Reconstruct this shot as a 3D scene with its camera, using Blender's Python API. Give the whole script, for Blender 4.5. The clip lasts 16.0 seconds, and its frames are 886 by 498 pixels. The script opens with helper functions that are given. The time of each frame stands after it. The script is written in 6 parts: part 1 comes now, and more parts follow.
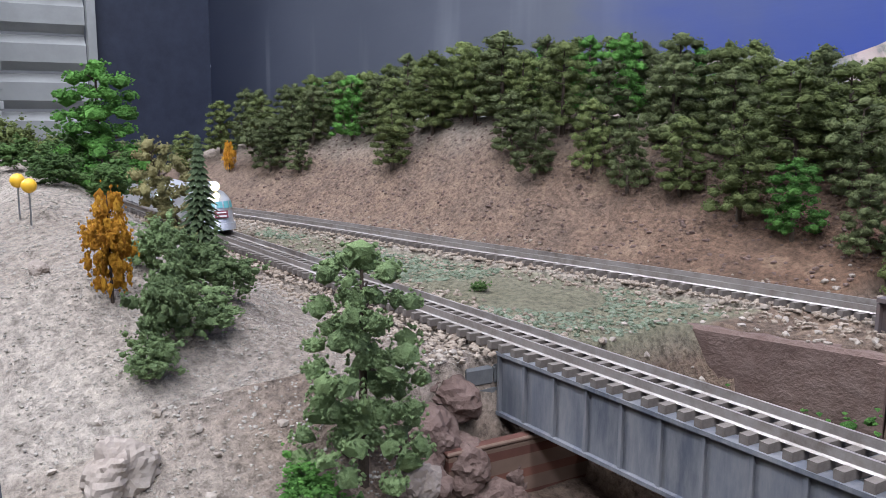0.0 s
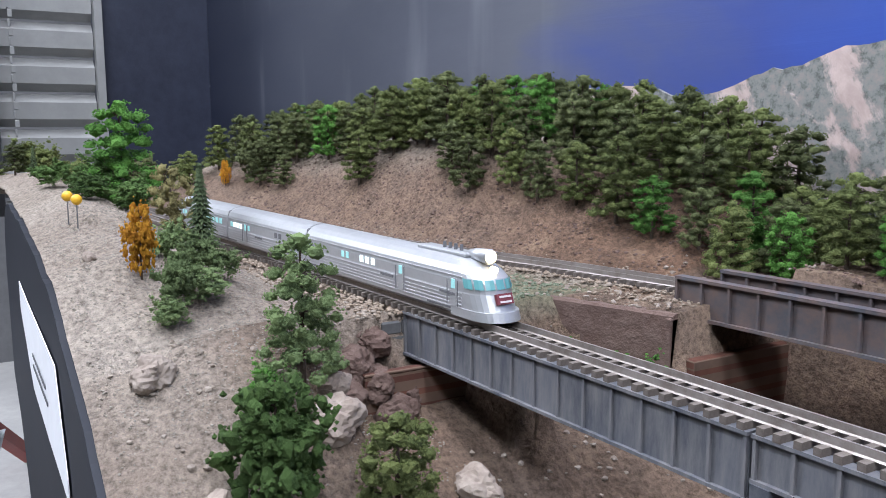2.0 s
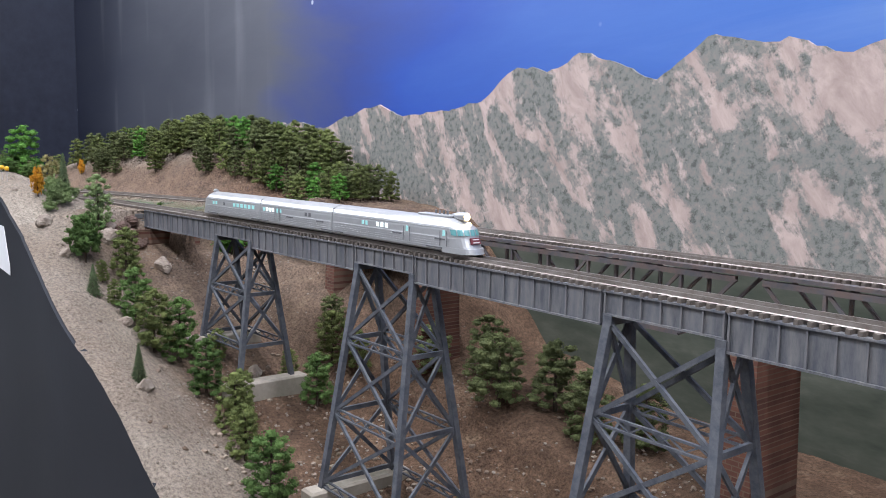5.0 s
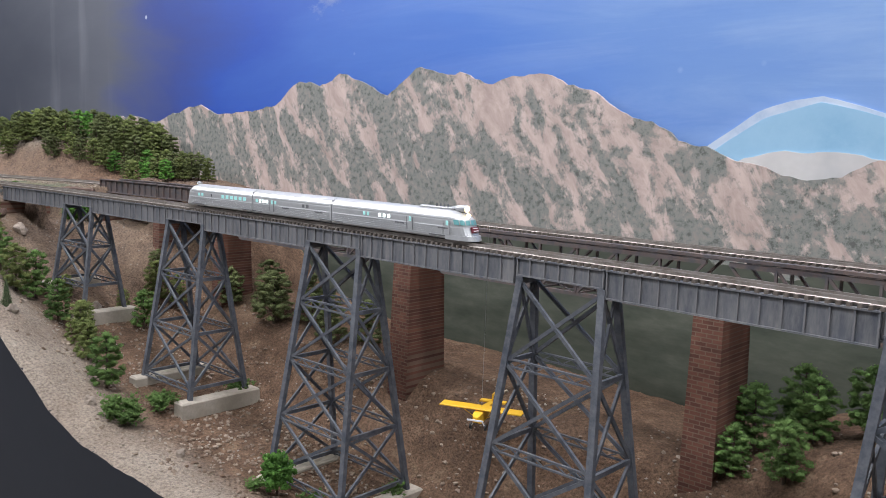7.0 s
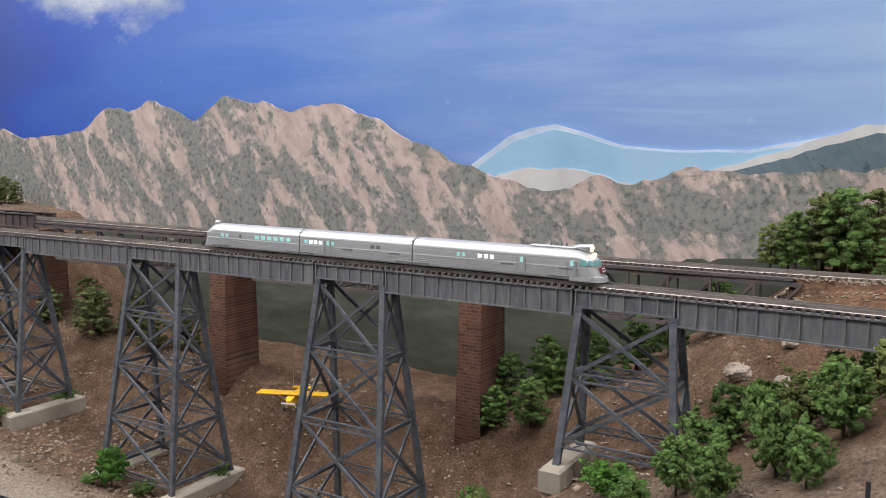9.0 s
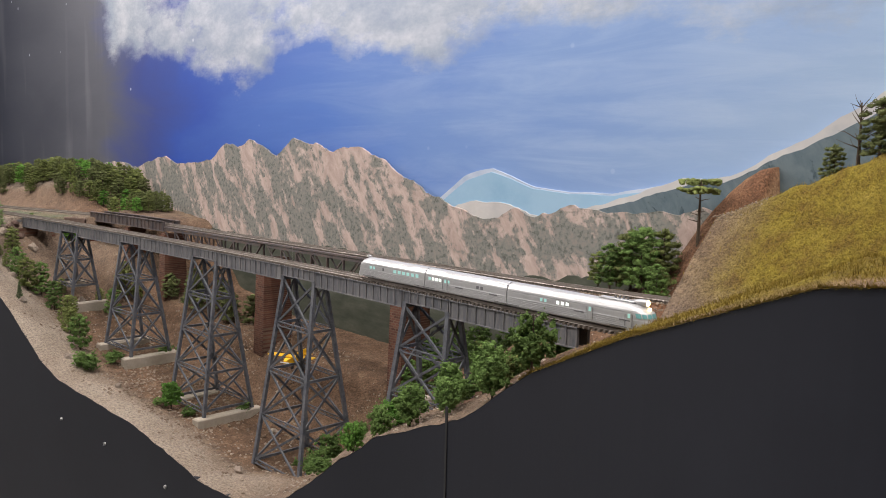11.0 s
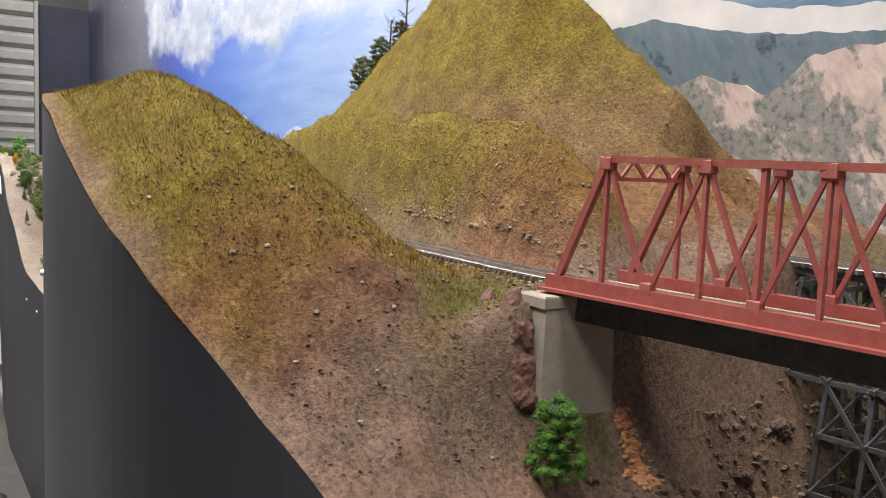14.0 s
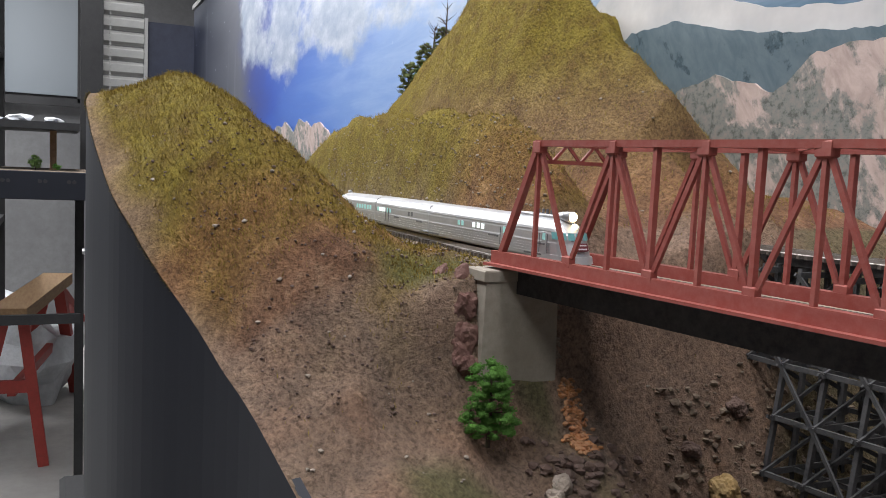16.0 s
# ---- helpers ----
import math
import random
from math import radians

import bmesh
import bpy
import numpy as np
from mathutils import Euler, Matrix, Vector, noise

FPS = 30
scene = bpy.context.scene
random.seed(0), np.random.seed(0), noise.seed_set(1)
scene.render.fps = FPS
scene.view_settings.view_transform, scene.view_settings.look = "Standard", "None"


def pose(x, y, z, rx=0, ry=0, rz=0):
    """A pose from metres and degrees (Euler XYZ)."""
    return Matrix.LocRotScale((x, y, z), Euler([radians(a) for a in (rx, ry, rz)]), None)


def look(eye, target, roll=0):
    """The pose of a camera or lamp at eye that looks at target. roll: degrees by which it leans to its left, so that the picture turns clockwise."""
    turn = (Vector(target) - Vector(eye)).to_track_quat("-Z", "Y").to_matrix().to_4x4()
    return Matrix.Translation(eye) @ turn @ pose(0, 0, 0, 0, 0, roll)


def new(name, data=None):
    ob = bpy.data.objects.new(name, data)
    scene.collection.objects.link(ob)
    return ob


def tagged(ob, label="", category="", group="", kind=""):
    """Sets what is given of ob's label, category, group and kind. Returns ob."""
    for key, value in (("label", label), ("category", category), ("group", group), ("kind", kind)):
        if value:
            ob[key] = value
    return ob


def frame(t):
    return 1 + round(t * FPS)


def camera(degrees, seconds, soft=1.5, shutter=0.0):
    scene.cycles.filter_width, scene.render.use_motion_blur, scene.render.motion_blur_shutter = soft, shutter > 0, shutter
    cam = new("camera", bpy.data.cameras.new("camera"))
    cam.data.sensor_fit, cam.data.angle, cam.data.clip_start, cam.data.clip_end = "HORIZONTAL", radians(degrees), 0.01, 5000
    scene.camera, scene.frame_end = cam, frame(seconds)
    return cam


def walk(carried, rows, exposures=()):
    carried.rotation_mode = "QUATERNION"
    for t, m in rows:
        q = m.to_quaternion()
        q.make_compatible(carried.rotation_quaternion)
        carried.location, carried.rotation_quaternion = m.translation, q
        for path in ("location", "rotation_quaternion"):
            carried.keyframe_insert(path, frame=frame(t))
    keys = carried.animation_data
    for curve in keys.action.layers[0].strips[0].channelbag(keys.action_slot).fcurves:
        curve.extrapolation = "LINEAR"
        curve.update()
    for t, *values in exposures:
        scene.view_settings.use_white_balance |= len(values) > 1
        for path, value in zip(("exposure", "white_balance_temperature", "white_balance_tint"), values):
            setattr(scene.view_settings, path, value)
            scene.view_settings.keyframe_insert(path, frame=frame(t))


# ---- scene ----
cam = camera(55.6, 16.0, soft=0.9)
PATH = [
    (0, (0.029, -0.131, 1.249), (-1.677, 0.866, 0.941), 0.2),
    (0.5, (0.028, -0.131, 1.248), (-1.678, 0.865, 0.941), 0.2),
    (1, (0.034, -0.136, 1.251), (-1.675, 0.86, 0.952), 0.1),
    (1.5, (0.062, -0.143, 1.252), (-1.648, 0.852, 0.956), -0.1),
    (2, (0.127, -0.156, 1.258), (-1.582, 0.842, 0.972), -0.1),
    (2.5, (0.207, -0.17, 1.264), (-1.502, 0.832, 0.985), -0.3),
    (3, (0.309, -0.19, 1.262), (-1.4, 0.814, 0.995), -0.5),
    (3.5, (0.425, -0.214, 1.264), (-1.279, 0.801, 1.005), -0.4),
    (4, (0.502, -0.233, 1.264), (-1.192, 0.8, 1.014), -0.2),
    (4.5, (0.58, -0.257, 1.255), (-1.055, 0.871, 1.015), 0.3),
    (4.7, (0.61, -0.268, 1.252), (-0.991, 0.907, 1.016), 0.6),
    (6.8, (0.908, -0.374, 1.254), (-0.502, 1.022, 1.005), 1.5),
    (7, (0.917, -0.395, 1.257), (-0.426, 1.066, 1.01), 1.8),
    (7.5, (0.947, -0.433, 1.258), (-0.275, 1.132, 1.02), 1.9),
    (8, (0.968, -0.457, 1.256), (-0.205, 1.147, 1.023), 1.6),
    (8.5, (0.983, -0.473, 1.261), (-0.092, 1.198, 1.037), 1.2),
    (9, (0.998, -0.48, 1.272), (0.006, 1.242, 1.047), 0.6),
    (9.2, (1.01, -0.48, 1.274), (0.075, 1.274, 1.048), 0.7),
    (11.3, (1.485, -0.53, 1.33), (-0.012, 0.777, 1.107), 0.8),
    (11.5, (1.566, -0.55, 1.338), (0.031, 0.713, 1.118), 0.5),
    (12, (1.743, -0.545, 1.33), (0.197, 0.706, 1.127), 0.8),
    (12.5, (1.865, -0.47, 1.309), (0.302, 0.761, 1.106), 0.9),
    (13, (1.946, -0.388, 1.299), (0.326, 0.768, 1.097), 1.5),
    (13.5, (1.964, -0.33, 1.273), (0.316, 0.785, 1.067), 1.9),
    (14, (1.994, -0.274, 1.253), (0.301, 0.77, 1.046), 2.4),
    (14.5, (2.017, -0.257, 1.253), (0.27, 0.694, 1.045), 2.4),
    (15, (2.023, -0.245, 1.248), (0.231, 0.622, 1.048), 2.6),
    (15.5, (2.03, -0.243, 1.246), (0.215, 0.576, 1.052), 2.6),
    (16, (2.056, -0.233, 1.244), (0.247, 0.599, 1.054), 2.7),
]
walk(cam, [(t, look(eye, target, roll)) for t, eye, target, roll in PATH],
     exposures=[(0, 0.40, 5850, 14), (4.7, 0.22, 6150, 14), (8, 0.06, 6600, 12), (9.2, -0.02, 6850, 13), (11.4, -0.06, 7600, 17), (12, 0.0, 7950, 19), (13, 0.14, 8050, 19), (14, 0.50, 7200, 15), (15.5, 0.48, 6650, 13), (16, 0.15, 6600, 12)])

# ---------- light ----------
world = bpy.data.worlds.new("room_light")
scene.world = world
world.use_nodes = True
world.node_tree.nodes["Background"].inputs[0].default_value = (0.80, 0.88, 1.0, 1)
world.node_tree.nodes["Background"].inputs[1].default_value = 0.05


def area(name, at, size, size_y, power, colour, target):
    d = bpy.data.lights.new(name, "AREA")
    d.shape, d.size, d.size_y, d.energy, d.color = "RECTANGLE", size, size_y, power, colour
    o = new(name, d)
    o.matrix_basis = look(at, target)
    return o


area("strip_light_row_aisle", (0.9, -1.1, 3.0), 4.5, 0.35, 76, (0.93, 0.97, 1.0), (0.9, -0.35, 1.1))
area("strip_light_row_layout", (0.7, -0.15, 3.05), 4.5, 0.3, 67, (0.97, 0.98, 1.0), (0.7, 0.02, 1.1))
area("strip_light_row_back", (-3.3, -1.9, 3.0), 2.4, 0.4, 250, (0.95, 0.98, 1.0), (-3.3, -1.9, 0))

# ---------- materials ----------
def mat(name, rough=0.8, metal=0.0, spec=0.5):
    m = bpy.data.materials.new(name)
    m.use_nodes = True
    b = m.node_tree.nodes["Principled BSDF"]
    b.inputs["Roughness"].default_value = rough
    b.inputs["Metallic"].default_value = metal
    b.inputs["Specular IOR Level"].default_value = spec
    return m, m.node_tree, b


def nd(nt, kind, **kw):
    n = nt.nodes.new(kind)
    for k, v in kw.items():
        n.inputs[k].default_value = v
    return n


def ramp(nt, fac, stops):
    r = nt.nodes.new("ShaderNodeValToRGB")
    el = r.color_ramp.elements
    while len(el) < len(stops):
        el.new(0.5)
    for e, (p, c) in zip(el, stops):
        e.position, e.color = p, (*c, 1)
    nt.links.new(fac, r.inputs[0])
    return r.outputs[0]


def coords(nt, scale=(1, 1, 1), rot=(0, 0, 0), object_space=True):
    tc = nt.nodes.new("ShaderNodeTexCoord")
    mp = nt.nodes.new("ShaderNodeMapping")
    mp.inputs["Scale"].default_value = scale
    mp.inputs["Rotation"].default_value = rot
    nt.links.new(tc.outputs["Object"], mp.inputs[0])
    return mp.outputs[0]


def slanted(nt, angle, scale):
    """Coordinates turned in the plane of the backdrop, then stretched along the slant."""
    tc = nt.nodes.new("ShaderNodeTexCoord")
    a, b = nt.nodes.new("ShaderNodeMapping"), nt.nodes.new("ShaderNodeMapping")
    a.inputs["Rotation"].default_value = (0, radians(angle), 0)
    b.inputs["Scale"].default_value = scale
    nt.links.new(tc.outputs["Object"], a.inputs[0])
    nt.links.new(a.outputs[0], b.inputs[0])
    return b.outputs[0]


def noise_tex(nt, vec, scale, detail=5, rough=0.6, dist=0.0):
    n = nd(nt, "ShaderNodeTexNoise", Scale=scale, Detail=detail, Roughness=rough, Distortion=dist)
    nt.links.new(vec, n.inputs["Vector"])
    return n.outputs["Fac"]


def mixc(nt, fac, a, b, mode="MIX"):
    m = nt.nodes.new("ShaderNodeMix")
    m.data_type, m.blend_type = "RGBA", mode
    if isinstance(fac, (int, float)):
        m.inputs[0].default_value = fac
    else:
        nt.links.new(fac, m.inputs[0])
    for s, v in ((m.inputs[6], a), (m.inputs[7], b)):
        if isinstance(v, tuple):
            s.default_value = (*v, 1)
        else:
            nt.links.new(v, s)
    return m.outputs[2]


def bump(nt, b, height, strength, dist):
    n = nd(nt, "ShaderNodeBump", Strength=strength, Distance=dist)
    nt.links.new(height, n.inputs["Height"])
    nt.links.new(n.outputs[0], b.inputs["Normal"])
    return n


def rough_mat(name, c0, c1, c2, coarse, fine, rough=0.85, metal=0.0, relief=0.0015, strength=0.5, spec=0.4, stretch=(1, 1, 1), vary=0.0):
    """Two scales of colour (coarse stains, fine grain) with a fine relief."""
    m, nt, b = mat(name, rough, metal, spec)
    v = coords(nt, stretch)
    big = ramp(nt, noise_tex(nt, v, coarse, 4), [(0.35, c0), (0.65, c1)])
    f = noise_tex(nt, v, fine, 6, 0.7)
    small = ramp(nt, f, [(0.35, (0, 0, 0)), (0.7, (1, 1, 1))])
    col = mixc(nt, mixfac(nt, small, 0.6), big, c2)
    if vary:
        oi = nt.nodes.new("ShaderNodeObjectInfo")
        hs = nt.nodes.new("ShaderNodeHueSaturation")
        mr = nd(nt, "ShaderNodeMapRange")
        mr.inputs[3].default_value, mr.inputs[4].default_value = 1 - vary, 1 + vary
        nt.links.new(oi.outputs["Random"], mr.inputs[0])
        nt.links.new(mr.outputs[0], hs.inputs["Value"])
        nt.links.new(col, hs.inputs["Color"])
        col = hs.outputs[0]
    nt.links.new(col, b.inputs["Base Color"])
    if relief:
        bump(nt, b, f, strength, relief)
    return m


def mixfac(nt, v, k):
    m = nt.nodes.new("ShaderNodeMath")
    m.operation = "MULTIPLY"
    m.inputs[1].default_value = k
    nt.links.new(v, m.inputs[0])
    return m.outputs[0]


def glow(name, colour, strength):
    m, nt, b = mat(name, 0.3)
    b.inputs["Base Color"].default_value = (*colour, 1)
    b.inputs["Emission Color"].default_value = (*colour, 1)
    b.inputs["Emission Strength"].default_value = strength
    return m


def ground_mat():
    m, nt, b = mat("scenic_ground", 0.95, 0, 0.2)
    v = coords(nt)
    def attr(n):
        a = nt.nodes.new("ShaderNodeAttribute")
        a.attribute_name = n
        return a.outputs["Fac"]
    f1, f2, f3 = noise_tex(nt, v, 14, 5), noise_tex(nt, v, 420, 5, 0.75), noise_tex(nt, v, 60, 5, 0.65)
    sand = ramp(nt, f1, [(0.3, (0.29, 0.235, 0.19)), (0.7, (0.43, 0.37, 0.31))])
    brown = ramp(nt, f3, [(0.3, (0.075, 0.042, 0.026)), (0.55, (0.145, 0.085, 0.053)), (0.78, (0.25, 0.17, 0.11))])
    olive = ramp(nt, f3, [(0.25, (0.125, 0.072, 0.02)), (0.45, (0.185, 0.132, 0.024)), (0.6, (0.225, 0.172, 0.028)), (0.78, (0.29, 0.22, 0.05))])
    red = ramp(nt, f3, [(0.3, (0.16, 0.065, 0.035)), (0.6, (0.30, 0.135, 0.07)), (0.8, (0.43, 0.25, 0.15))])
    c = mixc(nt, attr("brown"), sand, brown)
    c = mixc(nt, attr("olive"), c, olive)
    c = mixc(nt, attr("red"), c, red)
    c = mixc(nt, attr("moss"), c, (0.085, 0.10, 0.035))
    grain = ramp(nt, f2, [(0.33, (0.32, 0.31, 0.30)), (0.5, (0.95, 0.95, 0.95)), (0.68, (1.5, 1.48, 1.45))])
    c = mixc(nt, 0.8, c, grain, "MULTIPLY")
    nt.links.new(c, b.inputs["Base Color"])
    bump(nt, b, f2, 1.0, 0.0035)
    return m


def sky_mat():
    """Hand-painted night-to-day sky: charcoal, deep blue, pale blue and white clouds, with a few paint specks."""
    m, nt, b = mat("painted_sky", 0.42, 0, 0.35)
    v = coords(nt)
    sx = nt.nodes.new("ShaderNodeSeparateXYZ")
    nt.links.new(v, sx.inputs[0])
    n1 = noise_tex(nt, coords(nt, (1.2, 1, 4)), 1.6, 6, 0.6, 0.4)
    def lin(sock, a0, a1, b0, b1):
        r = nt.nodes.new("ShaderNodeMapRange")
        r.inputs[1].default_value, r.inputs[2].default_value, r.inputs[3].default_value, r.inputs[4].default_value = a0, a1, b0, b1
        nt.links.new(sock, r.inputs[0])
        return r.outputs[0]
    def add(a, c, k=1.0, op="ADD"):
        n = nt.nodes.new("ShaderNodeMath")
        n.operation = op
        nt.links.new(a, n.inputs[0])
        if isinstance(c, float):
            n.inputs[1].default_value = c
        else:
            nt.links.new(c, n.inputs[1])
        return n.outputs[0]
    x = add(sx.outputs[0], lin(n1, 0.3, 0.7, -0.12, 0.12))
    along = lin(x, -1.3, 2.3, 0, 1)
    base = ramp(nt, along, [(0.0, (0.018, 0.022, 0.040)), (0.14, (0.055, 0.061, 0.082)), (0.24, (0.105, 0.112, 0.14)), (0.30, (0.040, 0.065, 0.25)), (0.36, (0.027, 0.082, 0.39)),
                            (0.47, (0.07, 0.17, 0.50)), (0.56, (0.17, 0.29, 0.56)), (0.70, (0.30, 0.42, 0.60)), (0.8, (0.072, 0.135, 0.20)), (1.0, (0.066, 0.128, 0.19))])
    streak = noise_tex(nt, coords(nt, (1, 1, 9)), 3.2, 7, 0.65, 0.6)
    pale = mixc(nt, lin(along, 0.42, 0.6, 0.0, 0.35), base, (0.50, 0.60, 0.74))
    base = mixc(nt, ramp(nt, streak, [(0.47, (0, 0, 0)), (0.75, (1, 1, 1))]), base, pale)
    # light horizon hollow between the ranges
    # clouds: high, between the charcoal part and the hill
    zc = lin(add(sx.outputs[2], lin(sx.outputs[0], -0.35, 0.2, -0.055, 0.0)), 1.367, 1.482, -0.30, 0.13)
    xl, xr = lin(sx.outputs[0], -0.50, -0.36, -0.5, 0.0), lin(sx.outputs[0], 0.9, 1.5, 0.0, -0.18)
    cn = noise_tex(nt, coords(nt, (1, 1, 1.9)), 4.6, 9, 0.66, 0.0)
    d = add(add(add(cn, zc), xl), xr)
    cl = ramp(nt, d, [(0.45, (0, 0, 0)), (0.62, (0.92, 0.92, 0.92))])
    shade = ramp(nt, noise_tex(nt, coords(nt, (1, 1, 1.7)), 11.0, 9, 0.68, 0.0), [(0.3, (0.23, 0.29, 0.40)), (0.5, (0.36, 0.41, 0.49)), (0.68, (0.55, 0.58, 0.63))])
    base = mixc(nt, cl, base, shade)
    # upright pale smears over the charcoal part
    sm = noise_tex(nt, coords(nt, (9, 1, 1.1)), 1.6, 4, 0.5)
    smf = ramp(nt, sm, [(0.60, (0, 0, 0)), (0.82, (0.16, 0.16, 0.16))])
    dark = lin(sx.outputs[0], -0.45, -0.25, 1.0, 0.0)
    k = nt.nodes.new("ShaderNodeMath"); k.operation = "MULTIPLY"
    nt.links.new(smf, k.inputs[0]); nt.links.new(dark, k.inputs[1])
    base = mixc(nt, k.outputs[0], base, (0.62, 0.64, 0.68))
    # paint specks like stars
    vo = nd(nt, "ShaderNodeTexVoronoi", Scale=16.0)
    nt.links.new(v, vo.inputs["Vector"])
    st = ramp(nt, vo.outputs["Distance"], [(0.035, (0.7, 0.7, 0.7)), (0.06, (0, 0, 0))])
    k2 = nt.nodes.new("ShaderNodeMath"); k2.operation = "MULTIPLY"
    nt.links.new(st, k2.inputs[0])
    nt.links.new(lin(sx.outputs[0], -0.3, 0.3, 1.0, 0.15), k2.inputs[1])
    base = mixc(nt, k2.outputs[0], base, (0.75, 0.78, 0.85))
    nt.links.new(base, b.inputs["Base Color"])
    bump(nt, b, streak, 0.15, 0.002)
    return m


def mountain_mat(name, rock0, rock1, veg, vscale=1.0, amount=0.5):
    """Printed photograph of slanting bare slabs between wooded bands."""
    m, nt, b = mat(name, 0.7, 0, 0.25)
    v = coords(nt)
    v2 = slanted(nt, 34, (30 * vscale, 1, 13 * vscale))
    slabs = noise_tex(nt, v2, 1.0, 9, 0.64, 0.35)
    fine = noise_tex(nt, v, 110 * vscale, 6, 0.7)
    bands = nt.nodes.new("ShaderNodeMath"); bands.operation = "MULTIPLY_ADD"
    nt.links.new(fine, bands.inputs[0]); bands.inputs[1].default_value = 0.36
    nt.links.new(slabs, bands.inputs[2])
    rockc = ramp(nt, noise_tex(nt, v2, 2.4, 7, 0.7, 0.5), [(0.3, rock0), (0.62, rock1)])
    fac = ramp(nt, bands.outputs[0], [(amount + 0.14, (0, 0, 0)), (amount + 0.21, (1, 1, 1))])
    # bare grey scree between dark specks of forest
    grey = tuple(0.5 * (p + q) for p, q in zip(rock0, veg))
    speck = noise_tex(nt, v, 190 * vscale, 4, 0.75)
    vegc = ramp(nt, speck, [(0.36, tuple(c * 0.5 for c in veg)), (0.50, veg), (0.66, grey)])
    nt.links.new(mixc(nt, fac, vegc, rockc), b.inputs["Base Color"])
    return m


def brick_mat():
    m, nt, b = mat("brick_print", 0.85, 0, 0.3)
    v = coords(nt, (1, 1, 1), (radians(90), 0, 0))
    br = nd(nt, "ShaderNodeTexBrick", Scale=1.0)
    br.inputs["Color1"].default_value, br.inputs["Color2"].default_value = (0.085, 0.036, 0.027, 1), (0.15, 0.065, 0.045, 1)
    br.inputs["Mortar"].default_value = (0.15, 0.10, 0.075, 1)
    br.inputs["Mortar Size"].default_value, br.inputs["Brick Width"].default_value, br.inputs["Row Height"].default_value = 0.00035, 0.0075, 0.0028
    nt.links.new(v, br.inputs["Vector"])
    f = noise_tex(nt, coords(nt), 45, 5)
    nt.links.new(mixc(nt, 0.75, br.outputs["Color"], ramp(nt, f, [(0.3, (0.45, 0.42, 0.4)), (0.7, (1.15, 1.1, 1.05))]), "MULTIPLY"), b.inputs["Base Color"])
    bump(nt, b, br.outputs["Fac"], -0.6, 0.0006)
    return m


GROUND = ground_mat()
SKY = sky_mat()
ROCKY = mountain_mat("mountain_print", (0.33, 0.25, 0.225), (0.53, 0.42, 0.385), (0.205, 0.212, 0.198), amount=0.53)
FOOTHILL = rough_mat("dim_painted_foothills", (0.034, 0.042, 0.030), (0.085, 0.090, 0.070), (0.05, 0.058, 0.042), 22, 90, 0.8, relief=0, stretch=(1, 1, 3))
FARBLUE = mountain_mat("distant_range_print", (0.075, 0.115, 0.14), (0.12, 0.16, 0.185), (0.05, 0.082, 0.10), 1.4, 0.4)
SNOW = rough_mat("painted_snow", (0.36, 0.36, 0.38), (0.56, 0.54, 0.53), (0.47, 0.45, 0.44), 14, 70, 0.6, relief=0)
WISP = rough_mat("wispy_cloud_paint", (0.30, 0.38, 0.52), (0.44, 0.50, 0.60), (0.50, 0.55, 0.63), 30, 90, 0.6, relief=0)
PALEBLUE = rough_mat("pale_blue_paint", (0.20, 0.37, 0.54), (0.27, 0.44, 0.60), (0.30, 0.47, 0.62), 8, 40, 0.5, relief=0)
NAVY = rough_mat("navy_painted_wall", (0.012, 0.015, 0.030), (0.022, 0.027, 0.048), (0.03, 0.036, 0.06), 3, 40, 0.5)
FASCIA = rough_mat("charcoal_painted_hardboard", (0.0100, 0.0114, 0.0170), (0.0175, 0.0195, 0.0275), (0.0135, 0.015, 0.021), 3, 30, 0.58, relief=0.0004, strength=0.2, spec=0.22)
STEEL = rough_mat("weathered_blue_grey_steel", (0.028, 0.033, 0.046), (0.058, 0.066, 0.085), (0.16, 0.16, 0.17), 22, 160, 0.62, relief=0.0003)
GIRDER = rough_mat("streaked_grey_girder", (0.050, 0.056, 0.074), (0.105, 0.11, 0.128), (0.25, 0.235, 0.225), 30, 140, 0.6, relief=0.0003, stretch=(1.6, 1, 0.35))
DARKSTEEL = rough_mat("grimy_dark_girder", (0.045, 0.045, 0.055), (0.085, 0.085, 0.095), (0.17, 0.10, 0.07), 18, 110, 0.65, relief=0.0003)
BRICK = brick_mat()
CONCRETE = rough_mat("cast_concrete", (0.27, 0.235, 0.19), (0.37, 0.33, 0.28), (0.22, 0.19, 0.155), 20, 260, 0.9, relief=0.0006)
TIE = rough_mat("weathered_ties", (0.055, 0.042, 0.035), (0.105, 0.086, 0.074), (0.17, 0.145, 0.128), 90, 400, 0.85, relief=0.0003)
RAIL = rough_mat("brown_rail_sides", (0.17, 0.14, 0.12), (0.30, 0.26, 0.235), (0.42, 0.39, 0.37), 60, 300, 0.38, 0.4, relief=0)
BALLAST = rough_mat("tan_ballast", (0.20, 0.15, 0.11), (0.37, 0.305, 0.24), (0.11, 0.08, 0.06), 300, 900, 0.95, relief=0.0006, strength=1.0)
SILVER = rough_mat("silver_paint", (0.40, 0.405, 0.42), (0.45, 0.455, 0.47), (0.50, 0.505, 0.52), 30, 300, 0.38, 0.5, relief=0.0, spec=0.5)
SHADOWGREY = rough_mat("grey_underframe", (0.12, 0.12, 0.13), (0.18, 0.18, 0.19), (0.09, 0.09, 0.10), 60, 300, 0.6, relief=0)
WINDOW = glow("lit_window", (0.34, 0.66, 0.64), 0.22)
# windscreen panes get a faint added glow to look pale teal
GLASSY = glow("windscreen_glass", (0.10, 0.26, 0.27), 0.25)
